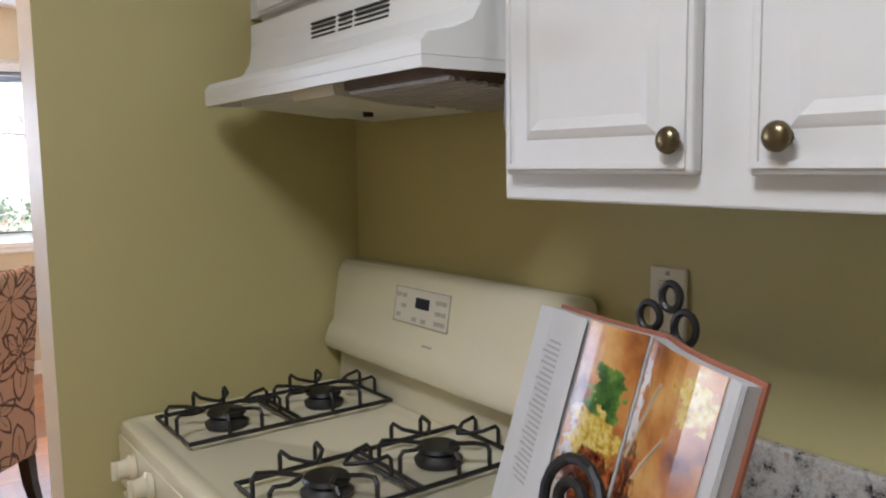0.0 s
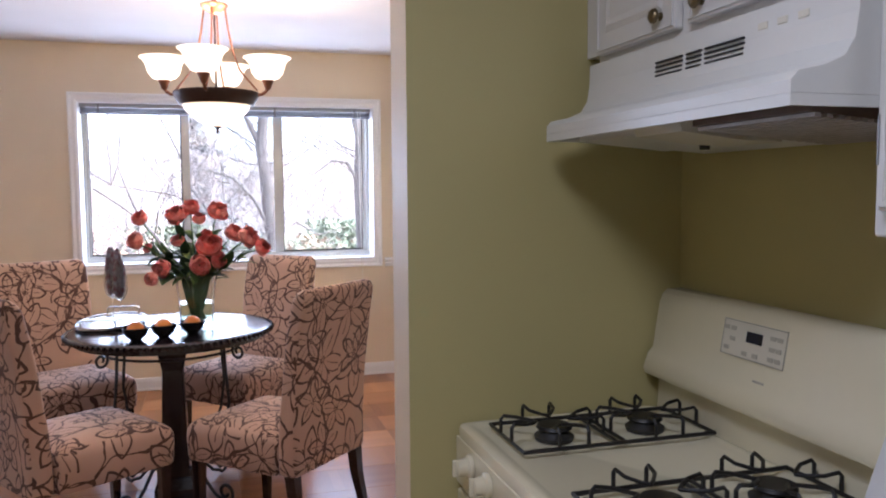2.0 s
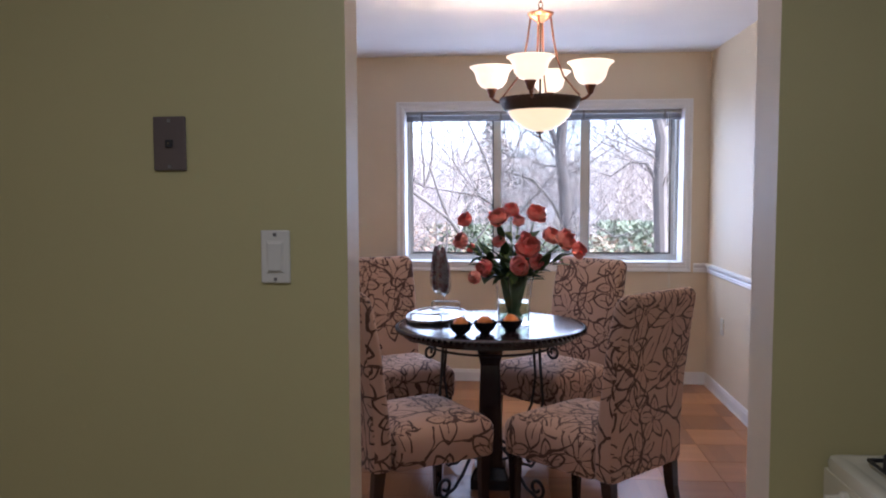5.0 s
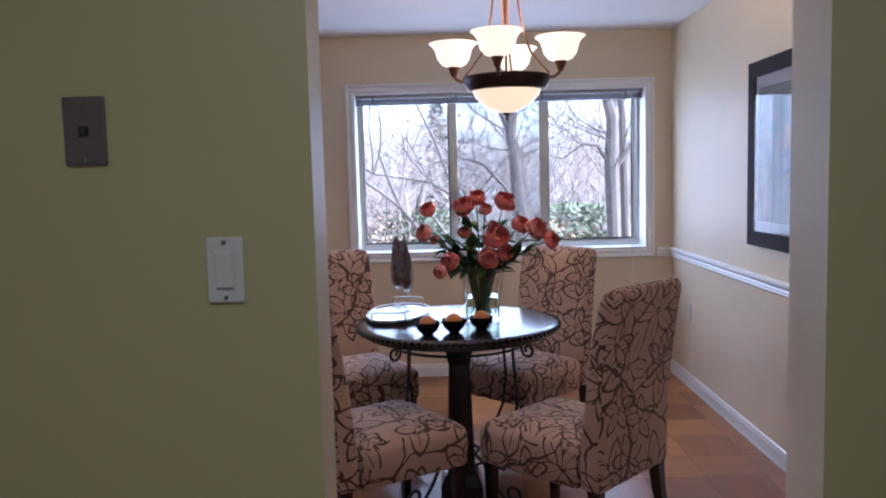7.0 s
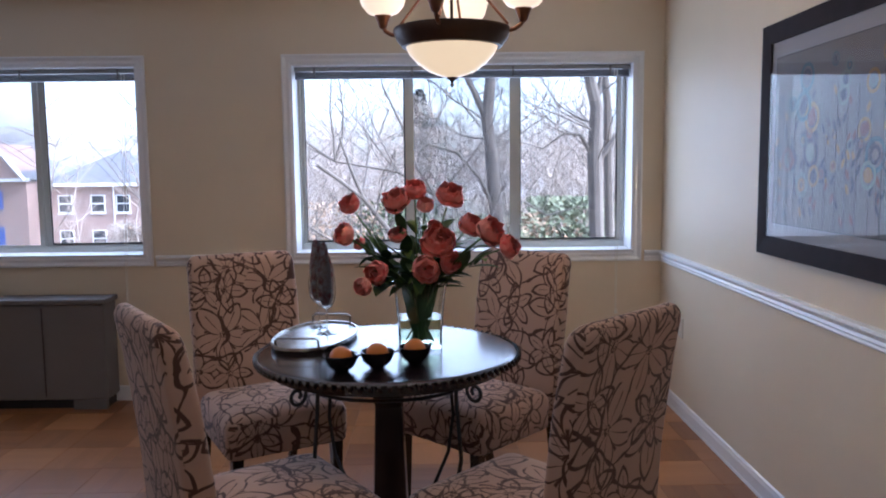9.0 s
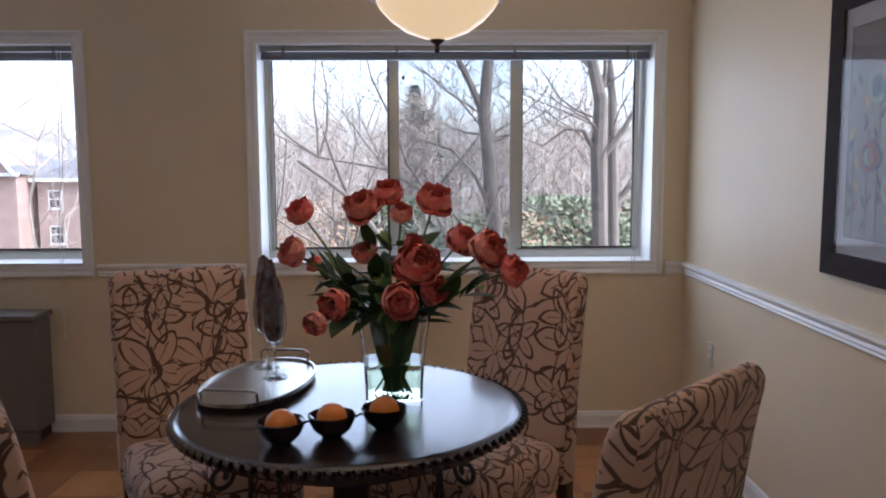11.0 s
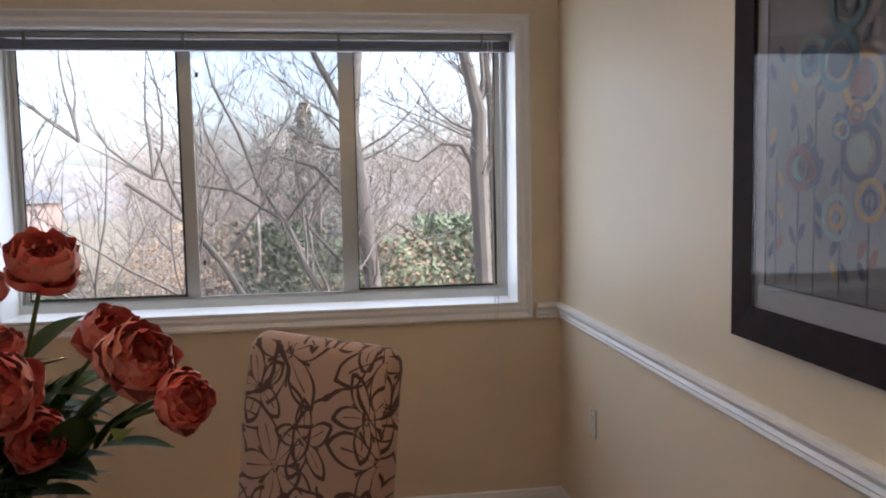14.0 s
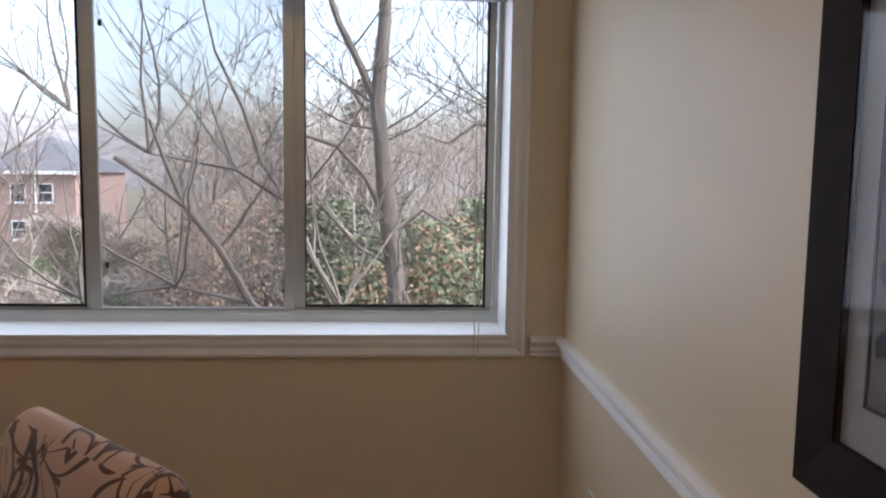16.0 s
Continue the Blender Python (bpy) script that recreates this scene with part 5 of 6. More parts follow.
for (x0, y0), (x1, y1) in zip(spots, spots[1:]):
    d = Vector((x1 - x0, y1 - y0, 0)).normalized()
    n2 = Vector((-d.y, d.x, 0))
    mid = Vector(((x0 + x1) / 2, (y0 + y1) / 2, TOP + 0.046))
    part("bridge", loft([[tuple(mid + d * s + n2 * a * w + Vector((0, 0, c))) for a, c in ((-1, 0.0), (1, 0.0), (1, 0.006), (-1, 0.006))] for s, w in ((-0.014, 0.030), (-0.005, 0.016), (0.005, 0.016), (0.014, 0.030))]), M_LACQUER, dish)

# ---------- cookbook on its stand ----------
M_PAPER = surface("white paper", (0.54, 0.535, 0.53), 0.6, vary=0.03)
M_COVER = surface("orange book cloth", (0.30, 0.11, 0.06), 0.6, vary=0.1)
M_TEXT = surface("grey print", (0.36, 0.35, 0.35), 0.7)


book = thing("open_cookbook", "open cookbook with a glossy food photo, on an iron stand", "book")
ST = Vector((0.842, 0.500, 1.228))
UP = Vector((0.055, -0.030, 0.232))
LD, RD = Vector((0.030, 0.176, 0.002)), Vector((-0.070, -0.148, -0.004))
OUT = Vector((-0.92, 0.22, 0.20)).normalized()


def leafpoint(side, s, t, lift):
    """A point of the book: s from the gutter to the fore edge, t from foot to head."""
    d = LD if side > 0 else RD
    return ST - UP * (1 - t) + d * s + OUT * (lift + 0.012 * math.sin(math.pi * min(1.0, s * 1.1)))


def sheet(side, s0, s1, t0, t1, lift0, lift1, steps=8):
    bm = bmesh.new()
    rows = []
    for i in range(steps + 1):
        s = s0 + (s1 - s0) * i / steps
        rows.append([bm.verts.new(leafpoint(side, s, t, f)) for t, f in ((t0, lift0), (t1, lift0), (t1, lift1), (t0, lift1))])
    for a, c in zip(rows, rows[1:]):
        for k in range(4):
            bm.faces.new((a[k], a[(k + 1) % 4], c[(k + 1) % 4], c[k]))
    bm.faces.new(rows[0])
    bm.faces.new(rows[-1][::-1])
    return bm


for side in (1, -1):
    part("cover", sheet(side, 0.0, 1.03, -0.02, 1.02, -0.020, -0.016), M_COVER, book, "orange cloth cover")
    part("page_block", sheet(side, 0.01, 1.0, 0.0, 1.0, -0.0155, 0.0), M_PAPER, book, "thick white page block", smooth=False)
    for k in range(3):
        part("page", sheet(side, 0.90, 1.005 - 0.012 * k, 0.002, 0.998, 0.0008 + 0.0012 * k, 0.0012 + 0.0012 * k), M_PAPER, book)
part("text_page", sheet(1, 0.485, 1.08, -0.03, 1.0, 0.0045, 0.0052), M_PAPER, book, "white page of small print")
for k in range(26):
    t = 0.84 - k * 0.028
    part("text_line", sheet(1, 0.70, 0.70 + 0.18 + 0.07 * ((k * 7) % 5) / 5, t, t + 0.010, 0.0054, 0.0058, 2), M_TEXT, book)


def food_photo(name, side, patches):
    """A page-wide print: soft patches of food in the page's own s, t coordinates."""
    m, n, l, b = material(name)
    d = LD if side > 0 else RD
    dual = Matrix((d, UP, OUT)).transposed().inverted()
    geo = n.new("ShaderNodeTexCoord")
    warp = n.new("ShaderNodeTexNoise")
    warp.inputs["Scale"].default_value, warp.inputs["Detail"].default_value = 60, 4
    l.new(geo.outputs["Object"], warp.inputs["Vector"])
    sep = n.new("ShaderNodeSeparateColor")
    l.new(warp.outputs["Color"], sep.inputs[0])
    axes = []
    for k in (0, 1):
        dot = n.new("ShaderNodeVectorMath")
        dot.operation = "DOT_PRODUCT"
        l.new(geo.outputs["Object"], dot.inputs[0])
        dot.inputs[1].default_value = tuple(dual[k])
        plain = math_node(n, l, "ADD", dot.outputs["Value"], -dual[k].dot(ST - UP))
        axes.append(math_node(n, l, "ADD", plain, math_node(n, l, "MULTIPLY_ADD", sep.outputs[k], 0.34, -0.17)))

    def tone(lo, mid, hi, scale):
        a = n.new("ShaderNodeTexNoise")
        a.inputs["Scale"].default_value, a.inputs["Detail"].default_value = scale, 5
        l.new(geo.outputs["Object"], a.inputs["Vector"])
        r = n.new("ShaderNodeValToRGB")
        e = r.color_ramp.elements
        e[0].position, e[0].color = 0.34, (*lo, 1)
        e[1].position, e[1].color = 0.68, (*hi, 1)
        x = e.new(0.5)
        x.color = (*mid, 1)
        l.new(a.outputs["Fac"], r.inputs[0])
        return r.outputs[0]

    colour = tone((0.12, 0.03, 0.012), (0.40, 0.15, 0.035), (0.62, 0.36, 0.12), 15)
    for (cs, ct, rs, rt), ink in patches:
        u = math_node(n, l, "MULTIPLY", math_node(n, l, "ADD", axes[0], -cs), 1 / rs)
        v = math_node(n, l, "MULTIPLY", math_node(n, l, "ADD", axes[1], -ct), 1 / rt)
        q = math_node(n, l, "ADD", math_node(n, l, "MULTIPLY", u, u), math_node(n, l, "MULTIPLY", v, v))
        mix = n.new("ShaderNodeMix")
        mix.data_type = "RGBA"
        l.new(band(n, l, q, 0.75, 1.25), mix.inputs[0])
        l.new(colour, mix.inputs[6])
        l.new(tone(*ink), mix.inputs[7])
        colour = mix.outputs[2]
    l.new(colour, b.inputs["Base Color"])
    b.inputs["Roughness"].default_value = 0.17
    return m


HERB = ((0.012, 0.045, 0.01), (0.05, 0.13, 0.02), (0.16, 0.28, 0.05), 45)
RICE = ((0.36, 0.20, 0.02), (0.58, 0.42, 0.07), (0.68, 0.56, 0.22), 150)
CHAR = ((0.02, 0.006, 0.004), (0.13, 0.03, 0.010), (0.46, 0.13, 0.03), 95)
PLATE = ((0.44, 0.39, 0.35), (0.54, 0.50, 0.46), (0.62, 0.58, 0.55), 12)
part("photo", sheet(1, 0.02, 0.47, 0.0, 1.0, 0.0012, 0.0016), food_photo("glossy food photo on the first page", 1, (((0.36, 0.30, 0.09, 0.34), PLATE), ((0.19, 0.70, 0.15, 0.11), HERB), ((0.22, 0.50, 0.19, 0.12), RICE), ((0.15, 0.31, 0.25, 0.14), CHAR))), book, "glossy food photo")
part("photo", sheet(-1, 0.02, 0.86, 0.0, 1.0, 0.0012, 0.0016), food_photo("glossy food photo on the second page", -1, (((0.08, 0.72, 0.06, 0.22), PLATE), ((0.30, 0.12, 0.22, 0.15), RICE), ((0.16, 0.40, 0.17, 0.20), CHAR), ((0.68, 0.84, 0.15, 0.10), RICE))), book, "glossy food photo")
M_SKEWER = surface("printed pale skewer", (0.52, 0.42, 0.28), 0.2, vary=0.2, scale=60)
for s0, t0, s1, t1 in ((0.10, 0.50, 0.34, 0.86), (0.28, 0.46, 0.52, 0.68)):
    part("photo_detail", bar([leafpoint(-1, s0 + (s1 - s0) * f, t0 + (t1 - t0) * f, 0.0018) for f in (0, 0.25, 0.5, 0.75, 1)], 0.0018, 5), M_SKEWER, book)

stand = thing("cookbook_stand", "black wrought-iron cookbook stand with loops on top", "stand")
CT = 0.9225
head = Vector((0.885, 0.518, 1.222))
base = ST - UP * 1.08
for cy, cz, ry, rz in ((0.514, 1.262, 0.0115, 0.014), (0.541, 1.238, 0.0135, 0.0145), (0.496, 1.231, 0.0135, 0.017)):
    part("loop", bar([(0.885, cy + math.cos(t) * ry, cz + math.sin(t) * rz) for t in [2 * math.pi * k / 20 for k in range(20)]], 0.0043, 7, True), M_BLACK_IRON, stand, "black iron loop")
part("back_bar", bar([head, ST - UP * 0.5 + Vector((0.055, 0.005, 0)), base + Vector((0.06, 0, 0)), Vector((base.x + 0.10, base.y, CT + 0.006))], 0.006, 8), M_BLACK_IRON, stand)
part("back_leg", bar([head + Vector((0.004, 0, -0.05)), Vector((1.01, 0.52, 1.06)), Vector((1.06, 0.53, CT + 0.006))], 0.005, 8), M_BLACK_IRON, stand)
ledge_l, ledge_r = base + LD * 0.9 + OUT * 0.0, base + RD * 0.9
part("ledge", bar([ledge_l + Vector((0.02, 0, 0)), base + Vector((0.03, 0, 0)), ledge_r + Vector((0.02, 0, 0))], 0.006, 8), M_BLACK_IRON, stand)
for d, along in ((LD, 0.10), (RD, 0.75)):
    u, v = LD.normalized(), UP.normalized()
    c = base + d * along + OUT * 0.036 + v * 0.076
    pts = [base + d * along - u * 0.045 + Vector((0.03, 0, 0)), c - u * 0.052 - v * 0.066]
    for k in range(27):
        a, r = radians(205 - 22 * k), 0.054 - 0.0015 * k
        pts.append(c + u * (r * math.cos(a)) + v * (r * math.sin(a)))
    part("scroll_lip", bar(pts, 0.0062, 8), M_BLACK_IRON, stand, "black iron scroll lip")
for p, s in ((ledge_l, 1), (ledge_r, -1)):
    part("leg", bar([p + Vector((0.02, 0, 0)), Vector((p.x + 0.03, p.y, (p.z + CT) / 2)), Vector((p.x - 0.005, p.y, CT + 0.006))], 0.006, 8), M_BLACK_IRON, stand)

# ---------- outdoors ----------
GZ = -5.2
M_GROUND = surface("leaf-strewn winter grass", (0.20, 0.165, 0.11), 0.95, vary=0.45, scale=0.15, fine=3.0, bump=0.3, depth=0.03)
M_ASPHALT = surface("asphalt", (0.055, 0.055, 0.058), 0.9, vary=0.2, scale=0.8, fine=30)
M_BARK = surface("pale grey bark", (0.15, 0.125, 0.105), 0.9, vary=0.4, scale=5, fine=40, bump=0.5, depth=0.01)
# Paler than the near bark: distance haze is put into the twig colour.
M_HAZY_TWIG = surface("haze-paled brown grey twigs", (0.38, 0.315, 0.265), 0.9, vary=0.3, scale=0.4, fine=3, bump=0.0)
# Brick paled and greyed, with the haze over the houses in its colour.
M_BRICK = surface("haze-paled red brick", (0.34, 0.235, 0.20), 0.9, vary=0.22, scale=1.0, fine=12, bump=0.3, depth=0.01)
M_ROOF = surface("grey asphalt shingle", (0.13, 0.13, 0.14), 0.95, vary=0.2, scale=1.5, fine=12)
M_WHITEWOOD = surface("white painted wood", (0.75, 0.74, 0.72), 0.6, vary=0.05)
M_BLUESHUT = surface("blue shutter paint", (0.06, 0.10, 0.32), 0.6, vary=0.1)
M_DARKPANE = surface("dark window pane", (0.03, 0.035, 0.045), 0.08, vary=0.1, bump=0)
# Ridge colour lightened to stand for the haze in front of it.
M_HAZY_HILL = surface("haze-paled far winter woods", (0.24, 0.225, 0.215), 1.0, vary=0.6, scale=0.12, fine=0.9, bump=0.6, depth=0.6)
M_BUSH = surface("olive shrub leaves", (0.135, 0.15, 0.085), 0.8, vary=0.45, scale=0.5, fine=4)
M_DRYLEAF = surface("orange dry leaves", (0.23, 0.15, 0.09), 0.8, vary=0.35, scale=0.6, fine=4)
M_PINE = surface("blue-green needles", (0.16, 0.185, 0.16), 0.8, vary=0.4, scale=0.5, fine=4)

bm = bmesh.new()
gs = [bm.verts.new((x, y, GZ)) for x, y in ((-900, OUT_Y), (900, OUT_Y), (900, 1500), (-900, 1500))]
bm.faces.new(gs)
gs = [bm.verts.new((x, y, GZ)) for x, y in ((-900, -600), (900, -600), (900, OUT_Y), (-900, OUT_Y))]
bm.faces.new(gs)
solid("ground", bm, M_GROUND, "brown winter ground with fallen leaves", "ground", "structure")
solid("road", boxes((-40, 30, 41, 48, GZ + 0.004, GZ + 0.03)), M_ASPHALT, "grey asphalt parking road among the trees", "road", "structure")

# the building's own outside below and beside the windows
solid("facade", boxes((WEST - 6, EAST + 8, OUT_Y + 0.002, OUT_Y + 0.06, GZ, -0.25)), M_BRICK, "red brick facade below the windows", "wall", "structure")

# wooded ridge
bm = bmesh.new()
prev = None
for i in range(320):
    x = -420 + i * 2.8
    h = 9 + 3 * noise.noise((x * 0.008, 0, 0)) + 1.6 * noise.noise((x * 0.09, 3, 0)) + 1.5 * abs(noise.noise((x * 0.31, 7, 0))) + 12 / (1 + math.exp((x + 75) / 18))
    row = [bm.verts.new((x, 175 + 90 * f, GZ + (h + 1.5 * noise.noise((x * 0.3, f * 9, 1))) * (1 - (1 - f) ** 2) if f > 0 else GZ)) for f in (0, 0.25, 0.5, 0.75, 1.0)]
    if prev:
        for a in range(4):
            bm.faces.new((prev[a], prev[a + 1], row[a + 1], row[a]))
    prev = row
solid("backdrop", bm, M_HAZY_HILL, "low wooded ridge on the horizon", "hill", "structure")


def branchy(rn, base, direction, length, radius, depth, limbs, spread=0.6, rise=0.15, twigs=3, sides=6, bend=0.24):
    """Grows one limb and its side limbs; adds (points, radii, sides) to limbs."""
    pts, rad = [Vector(base)], [radius]
    d = Vector(direction).normalized()
    n = (2, 4, 6, 6)[depth]
    for i in range(n):
        d = (d + Vector((rn.uniform(-1, 1), rn.uniform(-1, 1), rn.uniform(-0.6, 1) * 0.7 + rise)) * bend).normalized()
        pts.append(pts[-1] + d * (length / n))
        rad.append(radius * (1 - 0.80 * (i + 1) / n))
    limbs.append((pts, rad, sides))
    if depth == 0:
        return
    for _ in range(twigs if depth < 3 else twigs + 3):
        f = rn.uniform(0.25, 0.98)
        i = min(n - 1, int(f * n))
        p = pts[i].lerp(pts[i + 1], f * n - i)
        along = (pts[i + 1] - pts[i]).normalized()
        side = Vector((rn.uniform(-1, 1), rn.uniform(-1, 1), rn.uniform(-0.3, 0.6))).normalized()
        nd = (along * (1 - spread) + side * spread + Vector((0, 0, rise))).normalized()
        branchy(rn, p, nd, length * rn.uniform(0.38, 0.62), max(0.004, radius * (1 - 0.8 * f) * 0.62), depth - 1, limbs, spread, rise, twigs, max(3, sides - 2), bend * 1.15)


def limbs_mesh(limbs):
    bm = bmesh.new()
    for pts, rad, sides in limbs:
        tube(bm, pts, rad, sides)
    return bm


def bare_tree(label, x, y, height, radius, seed, lean=(0, 0), main=(), twigs=4, depth=3):
    rn = random.Random(seed)
    t = thing("bare_tree", label, "tree", None, "bare trees outside the window")
    trunk, crown = [], []
    pts, rad = [], []
    for i in range(11):
        f = i / 10
        pts.append(Vector((x + lean[0] * f + 0.10 * math.sin(4 * f + seed), y + lean[1] * f, GZ + height * f)))
        rad.append(radius * (1 - 0.72 * f) + 0.25 * radius * max(0, 0.1 - f) * 10)
    part("trunk", bar(pts, rad, 10), M_BARK, t, "pale grey trunk", smooth=True)
    for f, ang, up, ln in main:
        i = int(f * 10)
        p = pts[i].lerp(pts[min(10, i + 1)], f * 10 - i)
        limb = []
        branchy(rn, p, (math.cos(radians(ang)), math.sin(radians(ang)), up), ln, radius * 0.27, depth, limb, twigs=twigs)
        part("limb", limbs_mesh(limb), M_BARK, t, "forked bare limb")
    for k in range(7):
        f = rn.uniform(0.5, 1.0)
        i = min(9, int(f * 10))
        limb = []
        a = rn.uniform(0, 6.28)
        branchy(rn, pts[i], (math.cos(a), math.sin(a), 0.9), height * rn.uniform(0.16, 0.26), radius * 0.18, depth - 1, limb, twigs=twigs)
        part("limb", limbs_mesh(limb), M_BARK, t)
    return t


def garden_tree(label, trunks, limbs, seed):
    """A bare tree on given lines: each trunk or limb is a list of (x, y, z, radius), and twigs grow from all of them."""
    rn = random.Random(seed)
    t = thing("bare_tree", label, "tree", None, "bare trees outside the window")
    for nm, lines, twigs in (("trunk", trunks, 9), ("limb", limbs, 5)):
        for line in lines:
            pts = [Vector(p[:3]) for p in line]
            made = [(pts, [p[3] for p in line], 9 if nm == "trunk" else 6)]
            for _ in range(twigs):
                i = rn.randrange(1 if nm == "limb" else 2, len(pts))
                p = pts[i - 1].lerp(pts[i], rn.random())
                a = rn.uniform(0, 6.28)
                branchy(rn, p, (math.cos(a), math.sin(a), rn.uniform(0.1, 1.0)), rn.uniform(0.9, 2.2), min(0.013, 0.3 * line[i][3]), 2, made, twigs=4, sides=4, bend=0.34)
            part(nm, limbs_mesh(made[:1]), M_BARK, t, "mottled grey bark" if nm == "trunk" else "bare limb", smooth=True)
            part("twigs", limbs_mesh(made[1:]), M_BARK, t, "fine bare twigs")
    return t


garden_tree("pale-barked bare tree with one steep limb outside the window",
            [[(1.10, 11.5, GZ, 0.13), (0.97, 11.5, -1.2, 0.10), (0.93, 11.5, 0.25, 0.094), (0.84, 11.5, 0.94, 0.098), (0.77, 11.5, 1.70, 0.078), (0.73, 11.5, 2.05, 0.080), (0.80, 11.5, 2.85, 0.066), (0.84, 11.6, 4.4, 0.055), (0.95, 11.7, 7.5, 0.02)]],
            [[(0.74, 11.5, 2.0, 0.05), (0.56, 11.5, 2.42, 0.045), (0.34, 11.5, 2.85, 0.038), (0.05, 11.5, 3.7, 0.03), (-0.4, 11.6, 5.2, 0.012)],
             [(0.86, 11.5, 0.80, 0.034), (0.62, 11.45, 1.30, 0.028), (0.33, 11.4, 1.62, 0.024), (-0.05, 11.4, 1.74, 0.018), (-0.5, 11.3, 1.60, 0.006)],
             [(0.92, 11.5, 0.38, 0.026), (0.55, 11.4, 0.60, 0.022), (0.22, 11.35, 0.98, 0.016), (-0.1, 11.3, 1.5, 0.006)],
             [(0.88, 11.5, 0.72, 0.024), (1.20, 11.5, 0.98, 0.020), (1.52, 11.5, 0.78, 0.014), (1.95, 11.5, 0.90, 0.005)],
             [(0.93, 11.5, 0.30, 0.022), (1.10, 11.4, -0.05, 0.018), (1.40, 11.3, -0.35, 0.010)]], 4)
garden_tree("twin-trunked bare tree with mottled bark beyond the window",
            [[(2.28, 11.5, GZ, 0.14), (2.24, 11.5, -1.0, 0.105), (2.20, 11.5, 0.25, 0.098), (2.15, 11.5, 1.57, 0.100), (2.17, 11.5, 2.2, 0.085), (2.00, 11.5, 2.9, 0.065), (1.85, 11.5, 4.6, 0.045), (1.75, 11.5, 7.2, 0.015)],
             [(2.55, 11.9, GZ, 0.12), (2.46, 11.9, 0.2, 0.07), (2.42, 11.9, 1.5, 0.064), (2.40, 11.9, 2.3, 0.058), (2.34, 11.9, 2.8, 0.05), (2.5, 11.9, 4.6, 0.045), (2.7, 11.9, 7.0, 0.015)]],
            [[(2.17, 11.5, 1.45, 0.042), (2.42, 11.5, 1.80, 0.036), (2.62, 11.5, 2.15, 0.028), (2.85, 11.5, 2.9, 0.020), (3.1, 11.5, 4.0, 0.008)],
             [(2.15, 11.5, 1.50, 0.034), (1.95, 11.45, 1.84, 0.028), (1.72, 11.4, 1.86, 0.022), (1.45, 11.4, 1.66, 0.014), (1.15, 11.3, 1.75, 0.005)],
             [(2.46, 11.9, 0.95, 0.040), (2.75, 11.9, 1.25, 0.034), (3.1, 11.9, 1.7, 0.022), (3.5, 11.9, 2.6, 0.010)],
             [(2.18, 11.5, 2.3, 0.034), (2.22, 11.5, 2.6, 0.030), (2.16, 11.5, 3.4, 0.022), (2.3, 11.5, 4.5, 0.010)]], 9)
snag = thing("bare_tree", "smaller bare tree with a sawn-off limb near the window", "tree", None, "bare trees outside the window")
part("trunk", bar([(1.3, 9.85, GZ), (1.06, 9.82, -2.43), (0.71, 9.8, -0.86), (0.44, 9.8, -0.30)], [0.13, 0.10, 0.08, 0.066], 9), M_BARK, snag, "leaning grey trunk", smooth=True)
rn = random.Random(31)
for pts, rad, tw in (([(0.45, 10.9, -0.55), (-0.05, 10.9, -0.15), (-0.34, 10.88, 0.15), (-0.62, 10.86, 0.66), (-0.92, 10.84, 1.05), (-1.08, 10.82, 1.45), (-1.20, 10.8, 1.82)], [0.072, 0.06, 0.055, 0.048, 0.036, 0.026, 0.02], 2),
                     ([(-0.92, 10.84, 1.05), (-1.2, 10.75, 1.28), (-1.48, 10.7, 1.48)], [0.034, 0.032, 0.032], 0),
                     ([(0.45, 10.9, -0.55), (0.50, 10.95, 0.05), (0.22, 11.0, 0.55), (0.02, 11.0, 1.05), (-0.25, 11.0, 1.45), (-0.42, 11.0, 1.95), (-0.66, 11.0, 2.45), (-0.80, 11.0, 3.1)], [0.06, 0.05, 0.042, 0.036, 0.03, 0.024, 0.018, 0.01], 5),
                     ([(0.02, 11.0, 1.05), (-0.5, 11.05, 1.38), (-1.3, 11.1, 1.52), (-2.0, 11.1, 1.9)], [0.026, 0.022, 0.014, 0.006], 11),
                     ([(-0.34, 10.88, 0.15), (-1.0, 10.8, 0.32), (-1.8, 10.7, 0.22), (-2.5, 10.6, 0.5)], [0.03, 0.024, 0.016, 0.006], 11),
                     ([(-0.05, 10.9, -0.15), (0.5, 10.8, 0.12), (1.0, 10.7, 0.02)], [0.035, 0.024, 0.012], 3)):
    pts = [(0.4 + 0.872 * (px - 0.4), 9.8 + 0.872 * (py - 10.9), 1.43 + 0.872 * (pz - 1.43)) for px, py, pz in pts]
    limb = [([Vector(q) for q in pts], [0.62 * r for r in rad], 7)]
    for _ in range(tw):
        i = rn.randrange(1, len(pts))
        branchy(rn, pts[i], (rn.uniform(-1, 0.6), rn.uniform(-0.6, 0.6), rn.uniform(0.2, 1.4)), rn.uniform(0.9, 1.9), 0.014, 2, limb, twigs=4, sides=4)
    part("limb", limbs_mesh(limb), M_BARK, snag, "bent bare limb", smooth=True)
bare_tree("slender bare tree behind the second window", -5.2, 15.5, 8.2, 0.07, 23, (0.1, 0), ((0.6, 60, 1.5, 2.0), (0.7, 200, 1.4, 1.8)), depth=2)

